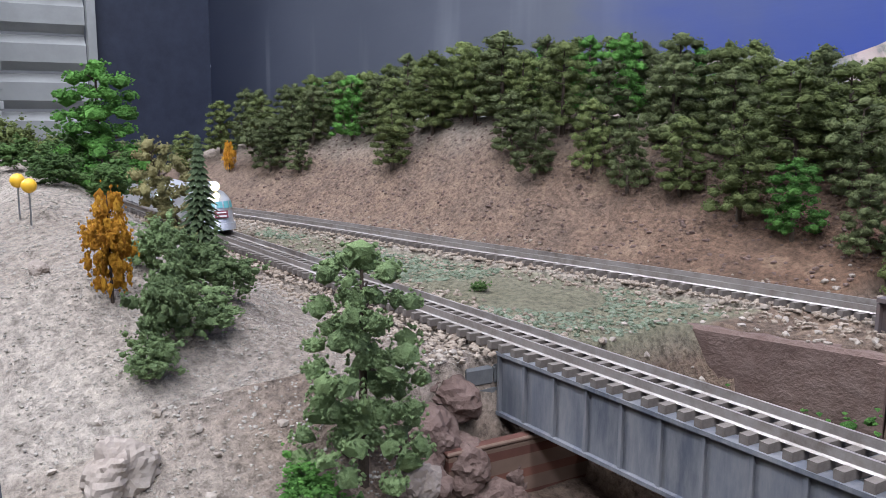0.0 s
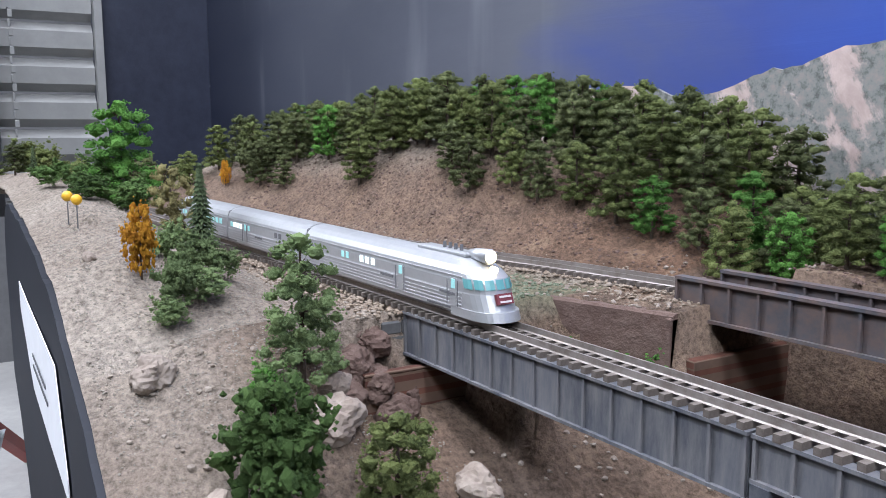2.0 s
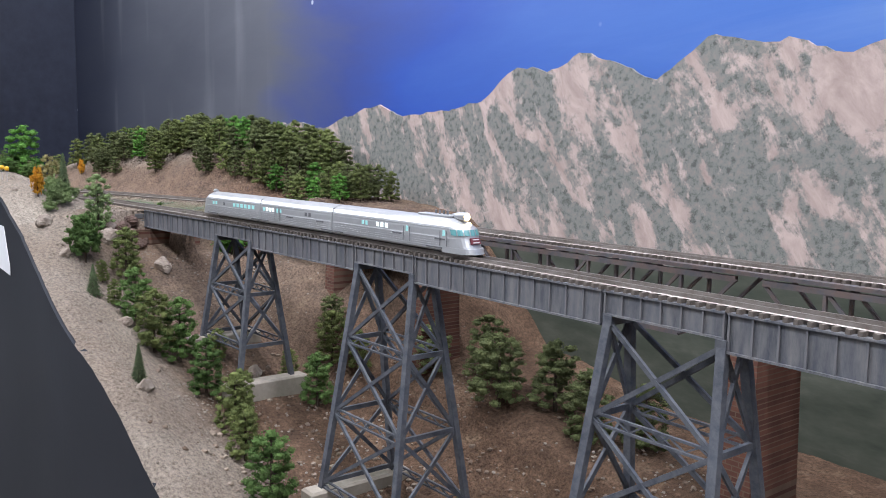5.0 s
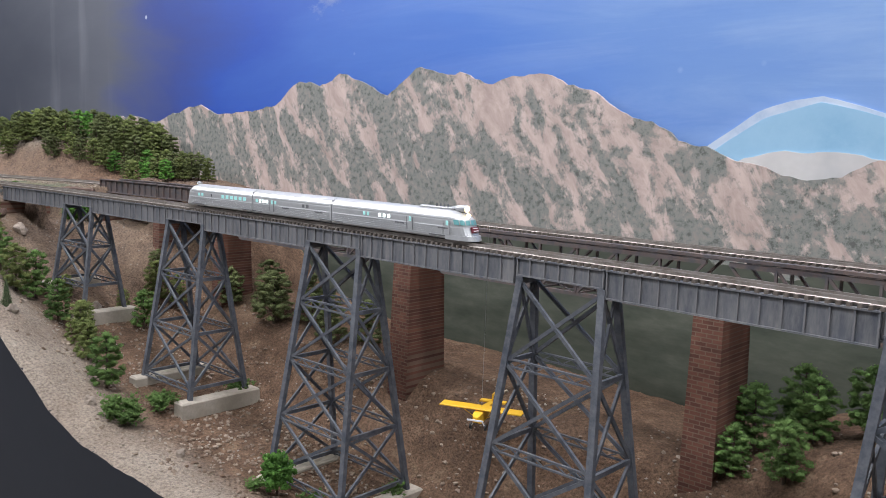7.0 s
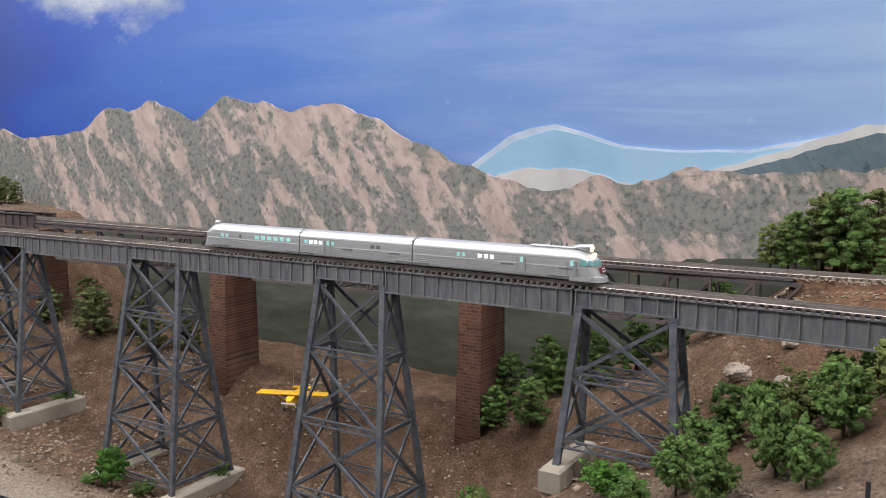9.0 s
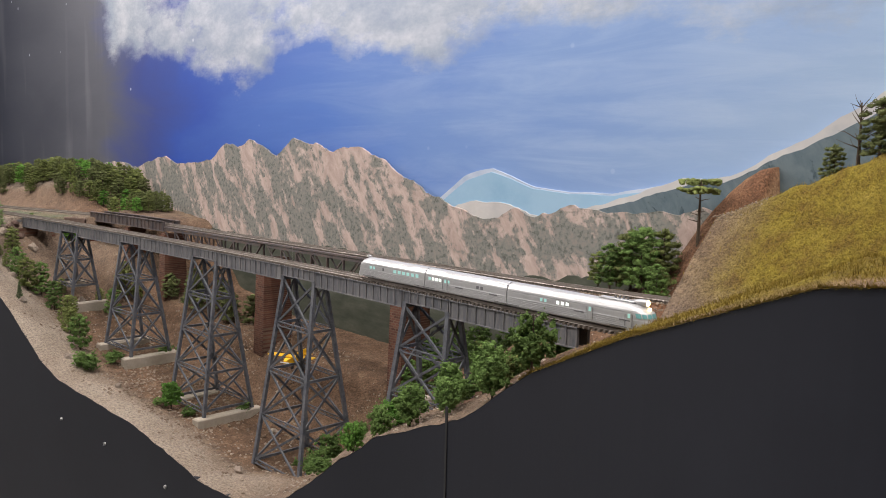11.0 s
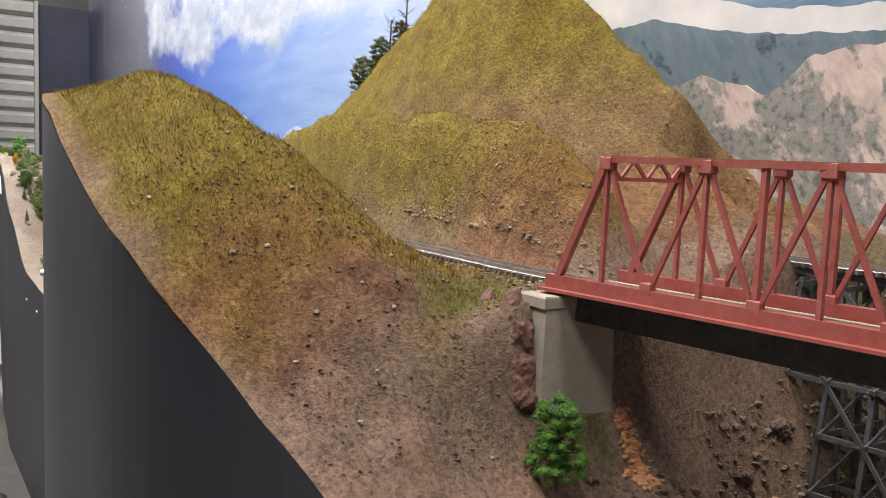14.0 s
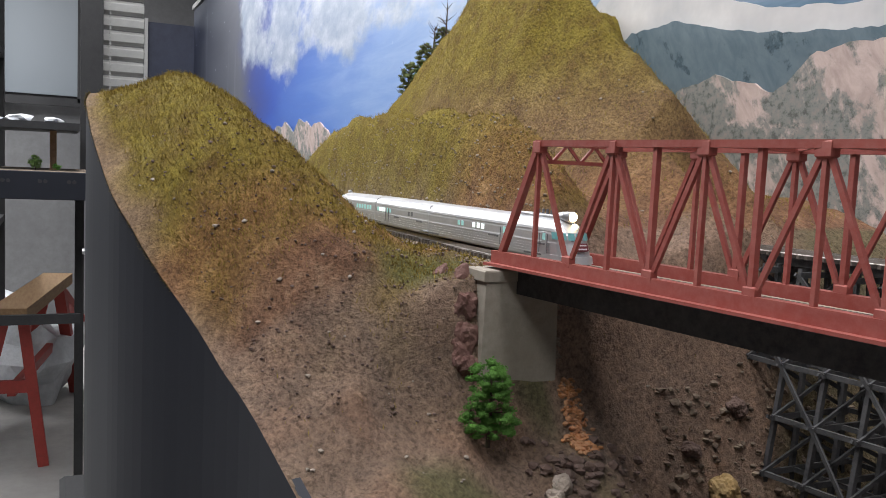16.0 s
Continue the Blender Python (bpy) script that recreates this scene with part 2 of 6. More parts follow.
WINDOWW = glow("bright_window", (0.85, 0.97, 0.94), 0.8)
LAMP = glow("warm_headlight", (1.0, 0.80, 0.42), 5.0)
PLATE = rough_mat("maroon_nose_plate", (0.16, 0.035, 0.045), (0.20, 0.045, 0.055), (0.12, 0.03, 0.04), 60, 300, 0.5, relief=0)
PALE = rough_mat("pale_bars", (0.6, 0.55, 0.55), (0.7, 0.66, 0.66), (0.6, 0.6, 0.6), 60, 200, 0.6, relief=0)
BARK = rough_mat("dark_bark", (0.055, 0.038, 0.026), (0.10, 0.07, 0.05), (0.04, 0.03, 0.02), 120, 500, 0.9, relief=0.0005)
ROCK = rough_mat("pale_rock", (0.25, 0.20, 0.165), (0.38, 0.325, 0.275), (0.15, 0.11, 0.085), 40, 260, 0.9, relief=0.001, vary=0.25)
BROWNROCK = rough_mat("brown_rock_face", (0.075, 0.043, 0.034), (0.125, 0.078, 0.062), (0.17, 0.12, 0.10), 30, 180, 0.9, relief=0.002, strength=0.8)
SANDGRAIN = rough_mat("sand_grain", (0.24, 0.21, 0.17), (0.40, 0.36, 0.31), (0.13, 0.11, 0.09), 300, 900, 0.95, relief=0)
GRAVEL = rough_mat("loose_rubble", (0.13, 0.095, 0.07), (0.30, 0.25, 0.20), (0.36, 0.32, 0.28), 40, 500, 0.95, relief=0)
REDROCK = rough_mat("red_brown_rock", (0.095, 0.042, 0.034), (0.145, 0.070, 0.056), (0.20, 0.12, 0.10), 30, 180, 0.85, relief=0.002, strength=0.7)
RUBBLE = rough_mat("ravine_rock", (0.09, 0.06, 0.042), (0.22, 0.165, 0.12), (0.05, 0.035, 0.026), 120, 500, 0.95, relief=0)
FLOORSTONE = rough_mat("gorge_stone", (0.12, 0.075, 0.05), (0.36, 0.29, 0.23), (0.07, 0.045, 0.03), 25, 500, 0.95, relief=0)
ORANGEROCK = rough_mat("orange_rock_seam", (0.32, 0.11, 0.035), (0.48, 0.20, 0.07), (0.50, 0.34, 0.22), 60, 260, 0.9, relief=0.001)
TANROCK = rough_mat("yellow_tan_boulder", (0.30, 0.19, 0.07), (0.42, 0.29, 0.13), (0.22, 0.15, 0.08), 40, 260, 0.9, relief=0.001)
GREYSTONE = rough_mat("cut_grey_stone", (0.10, 0.10, 0.105), (0.17, 0.165, 0.16), (0.07, 0.07, 0.07), 60, 300, 0.85, relief=0.0006)
TRUSSRED = rough_mat("oxide_red_plastic", (0.23, 0.042, 0.034), (0.28, 0.062, 0.048), (0.33, 0.12, 0.10), 20, 240, 0.55, relief=0.0002)
BLACKWOOD = rough_mat("black_timber", (0.022, 0.022, 0.026), (0.05, 0.05, 0.055), (0.10, 0.095, 0.09), 60, 300, 0.75, relief=0.0004)
YELLOW = rough_mat("yellow_enamel", (0.72, 0.40, 0.02), (0.80, 0.48, 0.03), (0.66, 0.36, 0.02), 40, 200, 0.4, relief=0)
STEELPIN = rough_mat("pin_steel", (0.35, 0.35, 0.36), (0.45, 0.45, 0.46), (0.3, 0.3, 0.3), 60, 200, 0.35, 0.9, relief=0)
PAPER = rough_mat("white_paper", (0.72, 0.72, 0.74), (0.78, 0.78, 0.80), (0.7, 0.7, 0.72), 20, 100, 0.8, relief=0)
INK = rough_mat("grey_ink", (0.08, 0.08, 0.09), (0.1, 0.1, 0.11), (0.1, 0.1, 0.1), 60, 200, 0.8, relief=0)
FLOORC = rough_mat("worn_concrete_floor", (0.30, 0.29, 0.28), (0.40, 0.385, 0.37), (0.24, 0.235, 0.225), 1.2, 14, 0.55, relief=0.0006, strength=0.3)
DOORMETAL = rough_mat("galvanised_shutter", (0.28, 0.28, 0.27), (0.36, 0.36, 0.35), (0.24, 0.24, 0.235), 4, 30, 0.45, 0.35, relief=0)
BLACK = rough_mat("black_frame", (0.012, 0.012, 0.014), (0.022, 0.022, 0.024), (0.03, 0.03, 0.03), 8, 60, 0.55, relief=0)
REDWOOD = rough_mat("red_painted_wood", (0.30, 0.035, 0.03), (0.36, 0.05, 0.04), (0.22, 0.04, 0.03), 8, 60, 0.55, relief=0.0005)
WOOD = rough_mat("raw_pine_board", (0.28, 0.17, 0.09), (0.38, 0.25, 0.14), (0.22, 0.13, 0.07), 10, 80, 0.75, relief=0.0004, stretch=(1, 8, 8))
# dark tone for ceiling and walls, set low to deepen the shadows
GALV = rough_mat("dim_ceiling", (0.11, 0.11, 0.115), (0.15, 0.15, 0.155), (0.09, 0.09, 0.09), 2, 20, 0.8, relief=0)
CLUTTER = rough_mat("pale_plastic_sheet", (0.55, 0.57, 0.60), (0.68, 0.70, 0.73), (0.40, 0.42, 0.45), 6, 30, 0.5, relief=0.01)


def leaf(name, c0, c1, c2):
    m, nt, b = mat(name, 0.9, 0, 0.15)
    v = coords(nt)
    f = noise_tex(nt, v, 900, 5, 0.75)
    isl = nt.nodes.new("ShaderNodeNewGeometry")
    # random tone per clump; its dark end is deepened for shade inside the crown
    col = mixc(nt, isl.outputs["Random Per Island"], tuple(0.55 * c for c in c0), c1)
    col = mixc(nt, ramp(nt, f, [(0.42, (0, 0, 0)), (0.68, (1, 1, 1))]), col, c2)
    oi = nt.nodes.new("ShaderNodeObjectInfo")
    hs = nt.nodes.new("ShaderNodeHueSaturation")
    mr = nd(nt, "ShaderNodeMapRange")
    mr.inputs[3].default_value, mr.inputs[4].default_value = 0.72, 1.22
    nt.links.new(oi.outputs["Random"], mr.inputs[0])
    nt.links.new(mr.outputs[0], hs.inputs["Value"])
    nt.links.new(col, hs.inputs["Color"])
    nt.links.new(hs.outputs[0], b.inputs["Base Color"])
    bump(nt, b, f, 0.8, 0.0012)
    return m


PINE = leaf("pine_foam", (0.084, 0.123, 0.035), (0.149, 0.184, 0.056), (0.263, 0.289, 0.108))
DARKPINE = leaf("dark_pine_foam", (0.068, 0.095, 0.037), (0.116, 0.139, 0.054), (0.212, 0.230, 0.102))
BRIGHT = leaf("bright_green_foam", (0.057, 0.172, 0.025), (0.098, 0.241, 0.040), (0.172, 0.345, 0.081))
MID = leaf("mid_green_foam", (0.058, 0.125, 0.032), (0.092, 0.172, 0.046), (0.185, 0.275, 0.088))
AUTUMN = leaf("orange_foam", (0.78, 0.36, 0.025), (0.88, 0.48, 0.04), (0.70, 0.24, 0.03))
DRYSAGE = leaf("dry_sage_foam", (0.192, 0.174, 0.060), (0.276, 0.240, 0.096), (0.360, 0.324, 0.156))
FIR = leaf("needle_fir", (0.048, 0.083, 0.039), (0.083, 0.120, 0.057), (0.150, 0.180, 0.090))
GRASS = leaf("static_grass", (0.19, 0.12, 0.022), (0.28, 0.20, 0.034), (0.34, 0.26, 0.07))
SOFT = leaf("soft_green_foam", (0.13, 0.205, 0.070), (0.19, 0.27, 0.10), (0.31, 0.39, 0.19))
TURF = leaf("grey_green_turf", (0.085, 0.115, 0.06), (0.14, 0.165, 0.11), (0.20, 0.21, 0.16))


# ---------- mesh helpers ----------
class MB:
    """Collects vertices and faces of one mesh."""
    def __init__(self):
        self.v, self.f = [], []

    def add(self, vs, fs):
        n = len(self.v)
        self.v += [tuple(p) for p in vs]
        self.f += [tuple(i + n for i in f) for f in fs]
        return self

    def box(self, c, s, m=None, taper=1.0, bev=0.0):
        x, y, z = (d / 2 for d in s)
        k = taper
        if bev:
            e = min(bev, x * 0.6, y * 0.6, z * 0.6)
            ring = lambda h, g: [(-x + g, -y + g - g * 0, h), (x - g, -y + g, h), (x - g, y - g, h), (-x + g, y - g, h)]
            vs = ring(-z, e) + ring(-z + e, 0) + ring(z - e, 0) + ring(z, e)
            fs = [(3, 2, 1, 0), (12, 13, 14, 15)]
            for r in range(3):
                for i in range(4):
                    j = (i + 1) % 4
                    fs.append((r * 4 + i, r * 4 + j, r * 4 + 4 + j, r * 4 + 4 + i))
        else:
            vs = [(-x, -y, -z), (x, -y, -z), (x, y, -z), (-x, y, -z), (-x * k, -y * k, z), (x * k, -y * k, z), (x * k, y * k, z), (-x * k, y * k, z)]
            fs = [(3, 2, 1, 0), (4, 5, 6, 7), (0, 1, 5, 4), (1, 2, 6, 5), (2, 3, 7, 6), (3, 0, 4, 7)]
        m = (m or Matrix()) if m is None or isinstance(m, Matrix) else m
        return self.add([Vector(c) + m.to_3x3() @ Vector(p) for p in vs], fs)

    def beam(self, p, q, w, h=None, up=(0, 0, 1)):
        p, q = Vector(p), Vector(q)
        d = (q - p).normalized()
        u = Vector(up)
        if abs(d.dot(u)) > 0.95:
            u = Vector((0, 1, 0))
        s = d.cross(u).normalized()
        t = s.cross(d)
        h = h or w
        a = [s * w / 2 * i + t * h / 2 * j for i, j in ((-1, -1), (1, -1), (1, 1), (-1, 1))]
        return self.add([p + o for o in a] + [q + o for o in a], [(3, 2, 1, 0), (4, 5, 6, 7), (0, 1, 5, 4), (1, 2, 6, 5), (2, 3, 7, 6), (3, 0, 4, 7)])

    def tube(self, p, q, r0, r1=None, n=8):
        p, q = Vector(p), Vector(q)
        r1 = r0 if r1 is None else r1
        d = (q - p).normalized()
        s = d.orthogonal().normalized()
        t = d.cross(s)
        ring = lambda c, r: [c + (s * math.cos(i * math.tau / n) + t * math.sin(i * math.tau / n)) * r for i in range(n)]
        fs = [(i, (i + 1) % n, n + (i + 1) % n, n + i) for i in range(n)] + [tuple(range(n - 1, -1, -1)), tuple(range(n, 2 * n))]
        return self.add(ring(p, r0) + ring(q, r1), fs)

    def blob(self, c, r, rnd, squash=0.7, jit=0.25, sub=1):
        vs, fs = ICO[sub]
        a = rnd.random() * 6.28
        ca, sa = math.cos(a), math.sin(a)
        out = []
        for x, y, z in vs:
            k = r * (1 + (rnd.random() * 2 - 1) * jit)
            out.append((c[0] + (x * ca - y * sa) * k, c[1] + (x * sa + y * ca) * k, c[2] + z * k * squash))
        return self.add(out, fs)

    def bit(self, c, r, rnd):
        a = rnd.random() * 6.28
        ca, sa, k = math.cos(a) * r, math.sin(a) * r, rnd.uniform(-0.5, 0.5) * r
        x, y, z = c
        return self.add([(x + ca, y + sa, z + k), (x - sa, y + ca, z - k), (x - ca, y - sa, z + k), (x + sa, y - ca, z - k), (x, y, z + r * 0.8), (x, y, z - r * 0.7)],
                        [(0, 1, 4), (1, 2, 4), (2, 3, 4), (3, 0, 4), (1, 0, 5), (2, 1, 5), (3, 2, 5), (0, 3, 5)])

    def loft(self, rings, close=True, caps=True):
        n = len(rings[0])
        base = len(self.v)
        for r in rings:
            self.v += [tuple(p) for p in r]
        for k in range(len(rings) - 1):
            for i in range(n if close else n - 1):
                j = (i + 1) % n
                self.f.append((base + k * n + i, base + k * n + j, base + k * n + n + j, base + k * n + n + i))
        if caps:
            self.f.append(tuple(base + i for i in range(n - 1, -1, -1)))
            self.f.append(tuple(base + (len(rings) - 1) * n + i for i in range(n)))
        return self

    def mesh(self, name, smooth=False):
        me = bpy.data.meshes.new(name)
        me.from_pydata(self.v, [], self.f)
        if smooth:
            me.polygons.foreach_set("use_smooth", [True] * len(me.polygons))
        me.update()
        return me


def _ico():
    out = []
    for sub in (1, 2, 4):
        bm = bmesh.new()
        bmesh.ops.create_icosphere(bm, subdivisions=sub, radius=1)
        bm.verts.ensure_lookup_table()
        out.append(([tuple(v.co) for v in bm.verts], [tuple(v.index for v in f.verts) for f in bm.faces]))
        bm.free()
    return out


ICO = _ico()


def part(name, mb, material, parent=None, label="", smooth=False):
    ob = new(name, mb.mesh(name, smooth))
    ob.data.materials.append(material)
    if parent is not None:
        ob.parent = parent
    if label:
        ob["label"] = label
    return ob


def thing(name, label, category, group="", at=None):
    return tagged(new(name), label, category, group) if at is None else _placed(tagged(new(name), label, category, group), at)


def _placed(ob, m):
    ob.matrix_basis = m
    return ob


def lerp_table(x, table):
    if x <= table[0][0]:
        return table[0][1]
    for (a, va), (b, vb) in zip(table, table[1:]):
        if x <= b:
            s = (x - a) / (b - a)
            return va + (vb - va) * s
    return table[-1][1]


def smooth_step(a, b, x):
    s = min(1, max(0, (x - a) / (b - a)))
    return s * s * (3 - 2 * s)


# ---------- plan of the layout ----------
RAIL_Z = 1.1965          # railhead on the front line
EDGE_Y = [(-0.9, -0.124), (-0.1, -0.124), (0.0, -0.127), (0.4, -0.112), (0.62, -0.1032), (0.78, -0.103), (0.9, -0.1055), (1.0, -0.1134), (1.07, -0.1301), (1.15, -0.1589), (1.25, -0.1825), (1.33, -0.187), (1.43, -0.2100), (1.5, -0.2135), (1.57, -0.2060), (1.62, -0.1985), (1.7, -0.1615), (1.8, -0.1431), (1.9, -0.1307), (2.4, -0.13)]
EDGE_Z = [(-0.9, 1.20), (-0.47, 1.222), (-0.3, 1.215), (-0.2, 1.205), (-0.09, 1.166), (0.03, 1.122), (0.12, 1.094), (0.24, 1.035), (0.29, 1.02), (0.5, 1.008), (0.62, 0.985), (0.7, 0.985), (0.78, 1.0152), (0.9, 1.1003), (1.0, 1.1419), (1.07, 1.1901),
          (1.15, 1.2283), (1.25, 1.2685), (1.33, 1.2795), (1.43, 1.2850), (1.5, 1.2709), (1.57, 1.2345), (1.62, 1.2105), (1.7, 1.1555), (1.8, 1.1105), (1.9, 1.03), (2.0, 0.98), (2.4, 0.95)]
FLOOR_Z = [(-0.9, 1.19), (-0.15, 1.19), (-0.137, 1.165), (-0.09, 1.15), (-0.03, 1.11), (0.06, 1.068), (0.2, 1.03), (0.45, 0.992), (0.62, 0.972), (0.72, 0.995), (0.82, 1.075), (0.95, 1.13), (1.02, 1.175), (1.05, 1.19), (1.60, 1.199), (1.722, 1.2005), (1.7305, 1.152), (1.742, 1.126), (1.80, 1.095), (1.85, 1.06), (2.0, 0.98), (2.4, 0.95)]
BACK_Y = 0.222


def edge_y(x):
    return sum(lerp_table(x + d, EDGE_Y) for d in (-0.03, -0.015, 0.0, 0.015, 0.03)) / 5


def front_y(x):
    """Centre of the front track."""
    if x < -0.137:
        return -0.0104 + 0.061 * (x + 0.137)
    if x < 1.0:
        return 0.0065 - 0.055 * (x - 0.42) ** 2
    if x < 1.6:
        return -0.012 - 0.0375 * (x - 1.0)
    return lerp_table(x, [(1.6, -0.0345), (1.63, -0.0355), (1.66, -0.036), (1.69, -0.0353), (1.726, -0.0325), (2.1, 0.026)])


def front_z(x):
    return RAIL_Z + 0.0088 * smooth_step(1.0, 1.65, x)


def far_y(x):
    """Centre of the rear track."""
    return lerp_table(x, [(-0.9, -0.12), (-0.6, -0.05), (-0.43, 0.014), (-0.35, 0.036), (-0.27, 0.055), (-0.17, 0.083), (-0.1, 0.098), (0.0, 0.106), (0.15, 0.109), (0.9, 0.118), (1.1, 0.135), (1.35, 0.13), (1.6, 0.105), (1.75, 0.115), (2.0, 0.16)])


FAR_Z = 1.197


def ground_z(x, y):
    """Height of the scenery; and cover weights brown, olive, red, moss."""
    ye, ze, zf = edge_y(x), lerp_table(x, EDGE_Z), lerp_table(x, FLOOR_Z)
    yc, yr = front_y(x), far_y(x)
    brown, olive, red, moss = 0.25, 0.0, 0.0, 0.0
    n1 = noise.noise((x * 9, y * 9, 0.3))
    n2 = noise.noise((x * 38, y * 38, 1.7))
    n3 = noise.noise((x * 110, y * 110, 4.1))
    s = min(1, max(0, (y - ye) / (yc - 0.02 - ye)))
    if x < -0.137:
        # plateau beside the fascia, falling to the track bed
        z = ze + (1.190 - ze) * smooth_step(0.15, 1.0, s) + 0.012 * math.sin(s * math.pi) * smooth_step(-0.1, -0.3, x)
        brown = 0.05 + 0.12 * smooth_step(0.5, 0.9, s)
        if y > yc + 0.012:
            z = 1.190
        # hill behind the rear track
        k = smooth_step(yr + 0.012, yr + 0.10, y)
        hill = k * (0.048 * smooth_step(-0.04, -0.28, x) + 0.011) * smooth_step(-0.80, -0.45, x)
        z += hill * (1 + 0.25 * n1)
        if y > yr + 0.012:
            red = 0.10 * (1 - smooth_step(0.4, 0.9, k))
            brown = max(brown, 0.72 + 0.23 * smooth_step(-0.32, -0.12, x) - 0.5 * smooth_step(0.55, 1.0, k) * smooth_step(-0.2, -0.4, x))
        if yc + 0.015 < y < yr - 0.012:
            moss = 0.55 * smooth_step(-0.1, 0.25, n1 + 0.15) * smooth_step(-0.45, -0.35, x)
    elif x < 1.05:
        # gorge
        z = ze + (zf - ze) * smooth_step(0.0, 0.9, s)
        zp = ze + (1.190 - ze) * smooth_step(0.15, 1.0, s) + 0.010 * math.sin(s * math.pi)
        wm = max(smooth_step(-0.145, -0.04, x), smooth_step(0.62, 0.80, s))
        z = zp + (z - zp) * wm
        zb = lerp_table(x, [(-0.1, 1.19), (0.0, 1.15), (0.1, 1.10), (0.3, 1.065), (0.5, 1.06), (0.68, 1.055), (0.8, 1.10), (0.9, 1.165), (0.93, 1.188), (1.05, 1.19)])
        kb = smooth_step(0.03, 0.12, y)
        z = z + (zb - z) * kb
        if y > yr + 0.02 and x < 0.24:
            z = max(z, 1.19 + (1 - smooth_step(-0.1, 0.12, x)) * 0.012 - 0.15 * smooth_step(0.03, 0.24, x))
        if x < -0.088 and y > yc + 0.012:
            yw = 0.0505 + 0.365 * (x + 0.142)
            pit = 1.19 - 0.040 * smooth_step(-0.142, -0.118, x) * smooth_step(yc + 0.012, yc + 0.024, y)
            z = 1.190 if y > yw else pit
        elif x < -0.02 and yc + 0.012 < y < 0.125:
            z = min(z, 1.150 - 0.10 * (x + 0.088))
        brown = (0.25 + 0.7 * smooth_step(0.25, 0.8, s + 0.25 * n1)) * (0.8 + 0.2 * smooth_step(-0.05, 0.12, x))
        if x > 0.55:
            brown = max(brown, 0.7 * smooth_step(0.55, 0.75, x))
        k2 = smooth_step(0.88, 1.05, x)
        zh = 1.19 + 0.12 * smooth_step(yr + 0.02, 0.22, y) * k2
        if y > yr + 0.012 and x > 0.88:
            z = max(z, zh - 0.05 * (1 - k2))
        red = 0.5 * k2 * smooth_step(0.05, 0.1, y)
    else:
        # grass hills
        if y < yc - 0.012:
            dome = lerp_table(x, [(1.05, 0.0), (1.15, 0.004), (1.25, 0.007), (1.33, 0.009), (1.44, 0.015), (1.5, 0.029), (1.56, 0.043), (1.62, 0.047), (1.65, 0.046), (1.675, 0.040), (1.69, 0.033), (1.705, 0.023), (1.72, 0.012), (1.745, 0.004), (1.78, 0.0)])
            z = ze + (zf - ze) * smooth_step(0.25, 1.0, s) + dome * (math.sin(s / 0.42 * math.pi / 2) if s < 0.42 else 1 - smooth_step(0.42, 0.97, s))
        else:
            z = zf
        ridge_h = lerp_table(x, [(1.08, 0.0), (1.16, 0.05), (1.235, 0.069), (1.30, 0.079), (1.345, 0.087), (1.388, 0.091), (1.438, 0.083), (1.51, 0.086), (1.57, 0.083), (1.605, 0.076), (1.64, 0.073), (1.66, 0.066), (1.68, 0.054), (1.70, 0.038), (1.722, 0.0)])
        d = (y - yc - 0.0095) / 0.018
        mid = ridge_h * (math.sin(min(1, max(0, d)) * math.pi / 2) ** 0.9 if d > 0 else 0) * (1 - 0.52 * smooth_step(yc + 0.034, yc + 0.062, y))
        crest = lerp_table(x + 0.95 * max(0, y - 0.11) * smooth_step(1.3, 1.44, x), [(1.0, 0.05), (1.053, 0.085), (1.187, 0.135), (1.28, 0.18), (1.345, 0.215), (1.38, 0.222), (1.44, 0.226), (1.495, 0.224), (1.515, 0.20), (1.54, 0.17), (1.568, 0.146), (1.632, 0.100), (1.687, 0.058), (1.75, 0.0)])
        big = crest * min(1, max(0, (y - 0.026) / 0.086)) ** 0.9 * (1 - 0.15 * smooth_step(0.12, 0.2, y)) * (1 + 0.06 * n1)
        if abs(y - yr) < 0.022 and x > 1.64:
            big *= smooth_step(0.0, 0.022, abs(y - yr))
        z = max(z + mid * (1 + 0.05 * n1), z + big)
        if y > yc:
            z -= 0.08 * smooth_step(1.738, 1.785, x) * smooth_step(yc + 0.015, yc + 0.05, y)
        olive = 1.0
        olive *= smooth_step(1.02, 1.10, x + 0.05 * n1)
        if y < yc:
            olive *= 1 - smooth_step(1.662, 1.722, x - 0.8 * max(0, z - 1.2) + 0.35 * max(0, 1.19 - z) + 0.05 * n2)
            red = 0.7 * smooth_step(1.61, 1.68, x + 0.04 * n2) * (1 - 0.45 * smooth_step(1.66, 1.7, x)) * (0.75 + 0.5 * n2)
            moss = 0.65 * smooth_step(1.66, 1.70, x) * smooth_step(0.05, 0.4, noise.noise((x * 22, y * 22, 3.3)) + 0.2)
            brown = 0.9
        else:
            olive *= smooth_step(zf + 0.012, zf + 0.04, z + 0.01 * n2)
            red = 0.6 * smooth_step(1.56, 1.66, x + 0.05 * n1) * (1 - smooth_step(1.24, 1.30, z))
            brown = 0.75
            # less olive and more red towards the foot of the big hill
            worn = smooth_step(1.27, 1.42, x) * smooth_step(0.012, 0.03, y) * (1 - smooth_step(1.275, 1.345, z + 0.03 * n1))
            olive *= 1 - 0.5 * worn
            red = max(red, 0.3 * worn)
        if y < yc:
            rim = 1 - smooth_step(0.0, 0.055, s + 0.05 * n2)
            olive *= 1 - 0.75 * rim
            brown = min(brown, 1 - 0.5 * rim)
            red = max(red, 0.3 * rim)
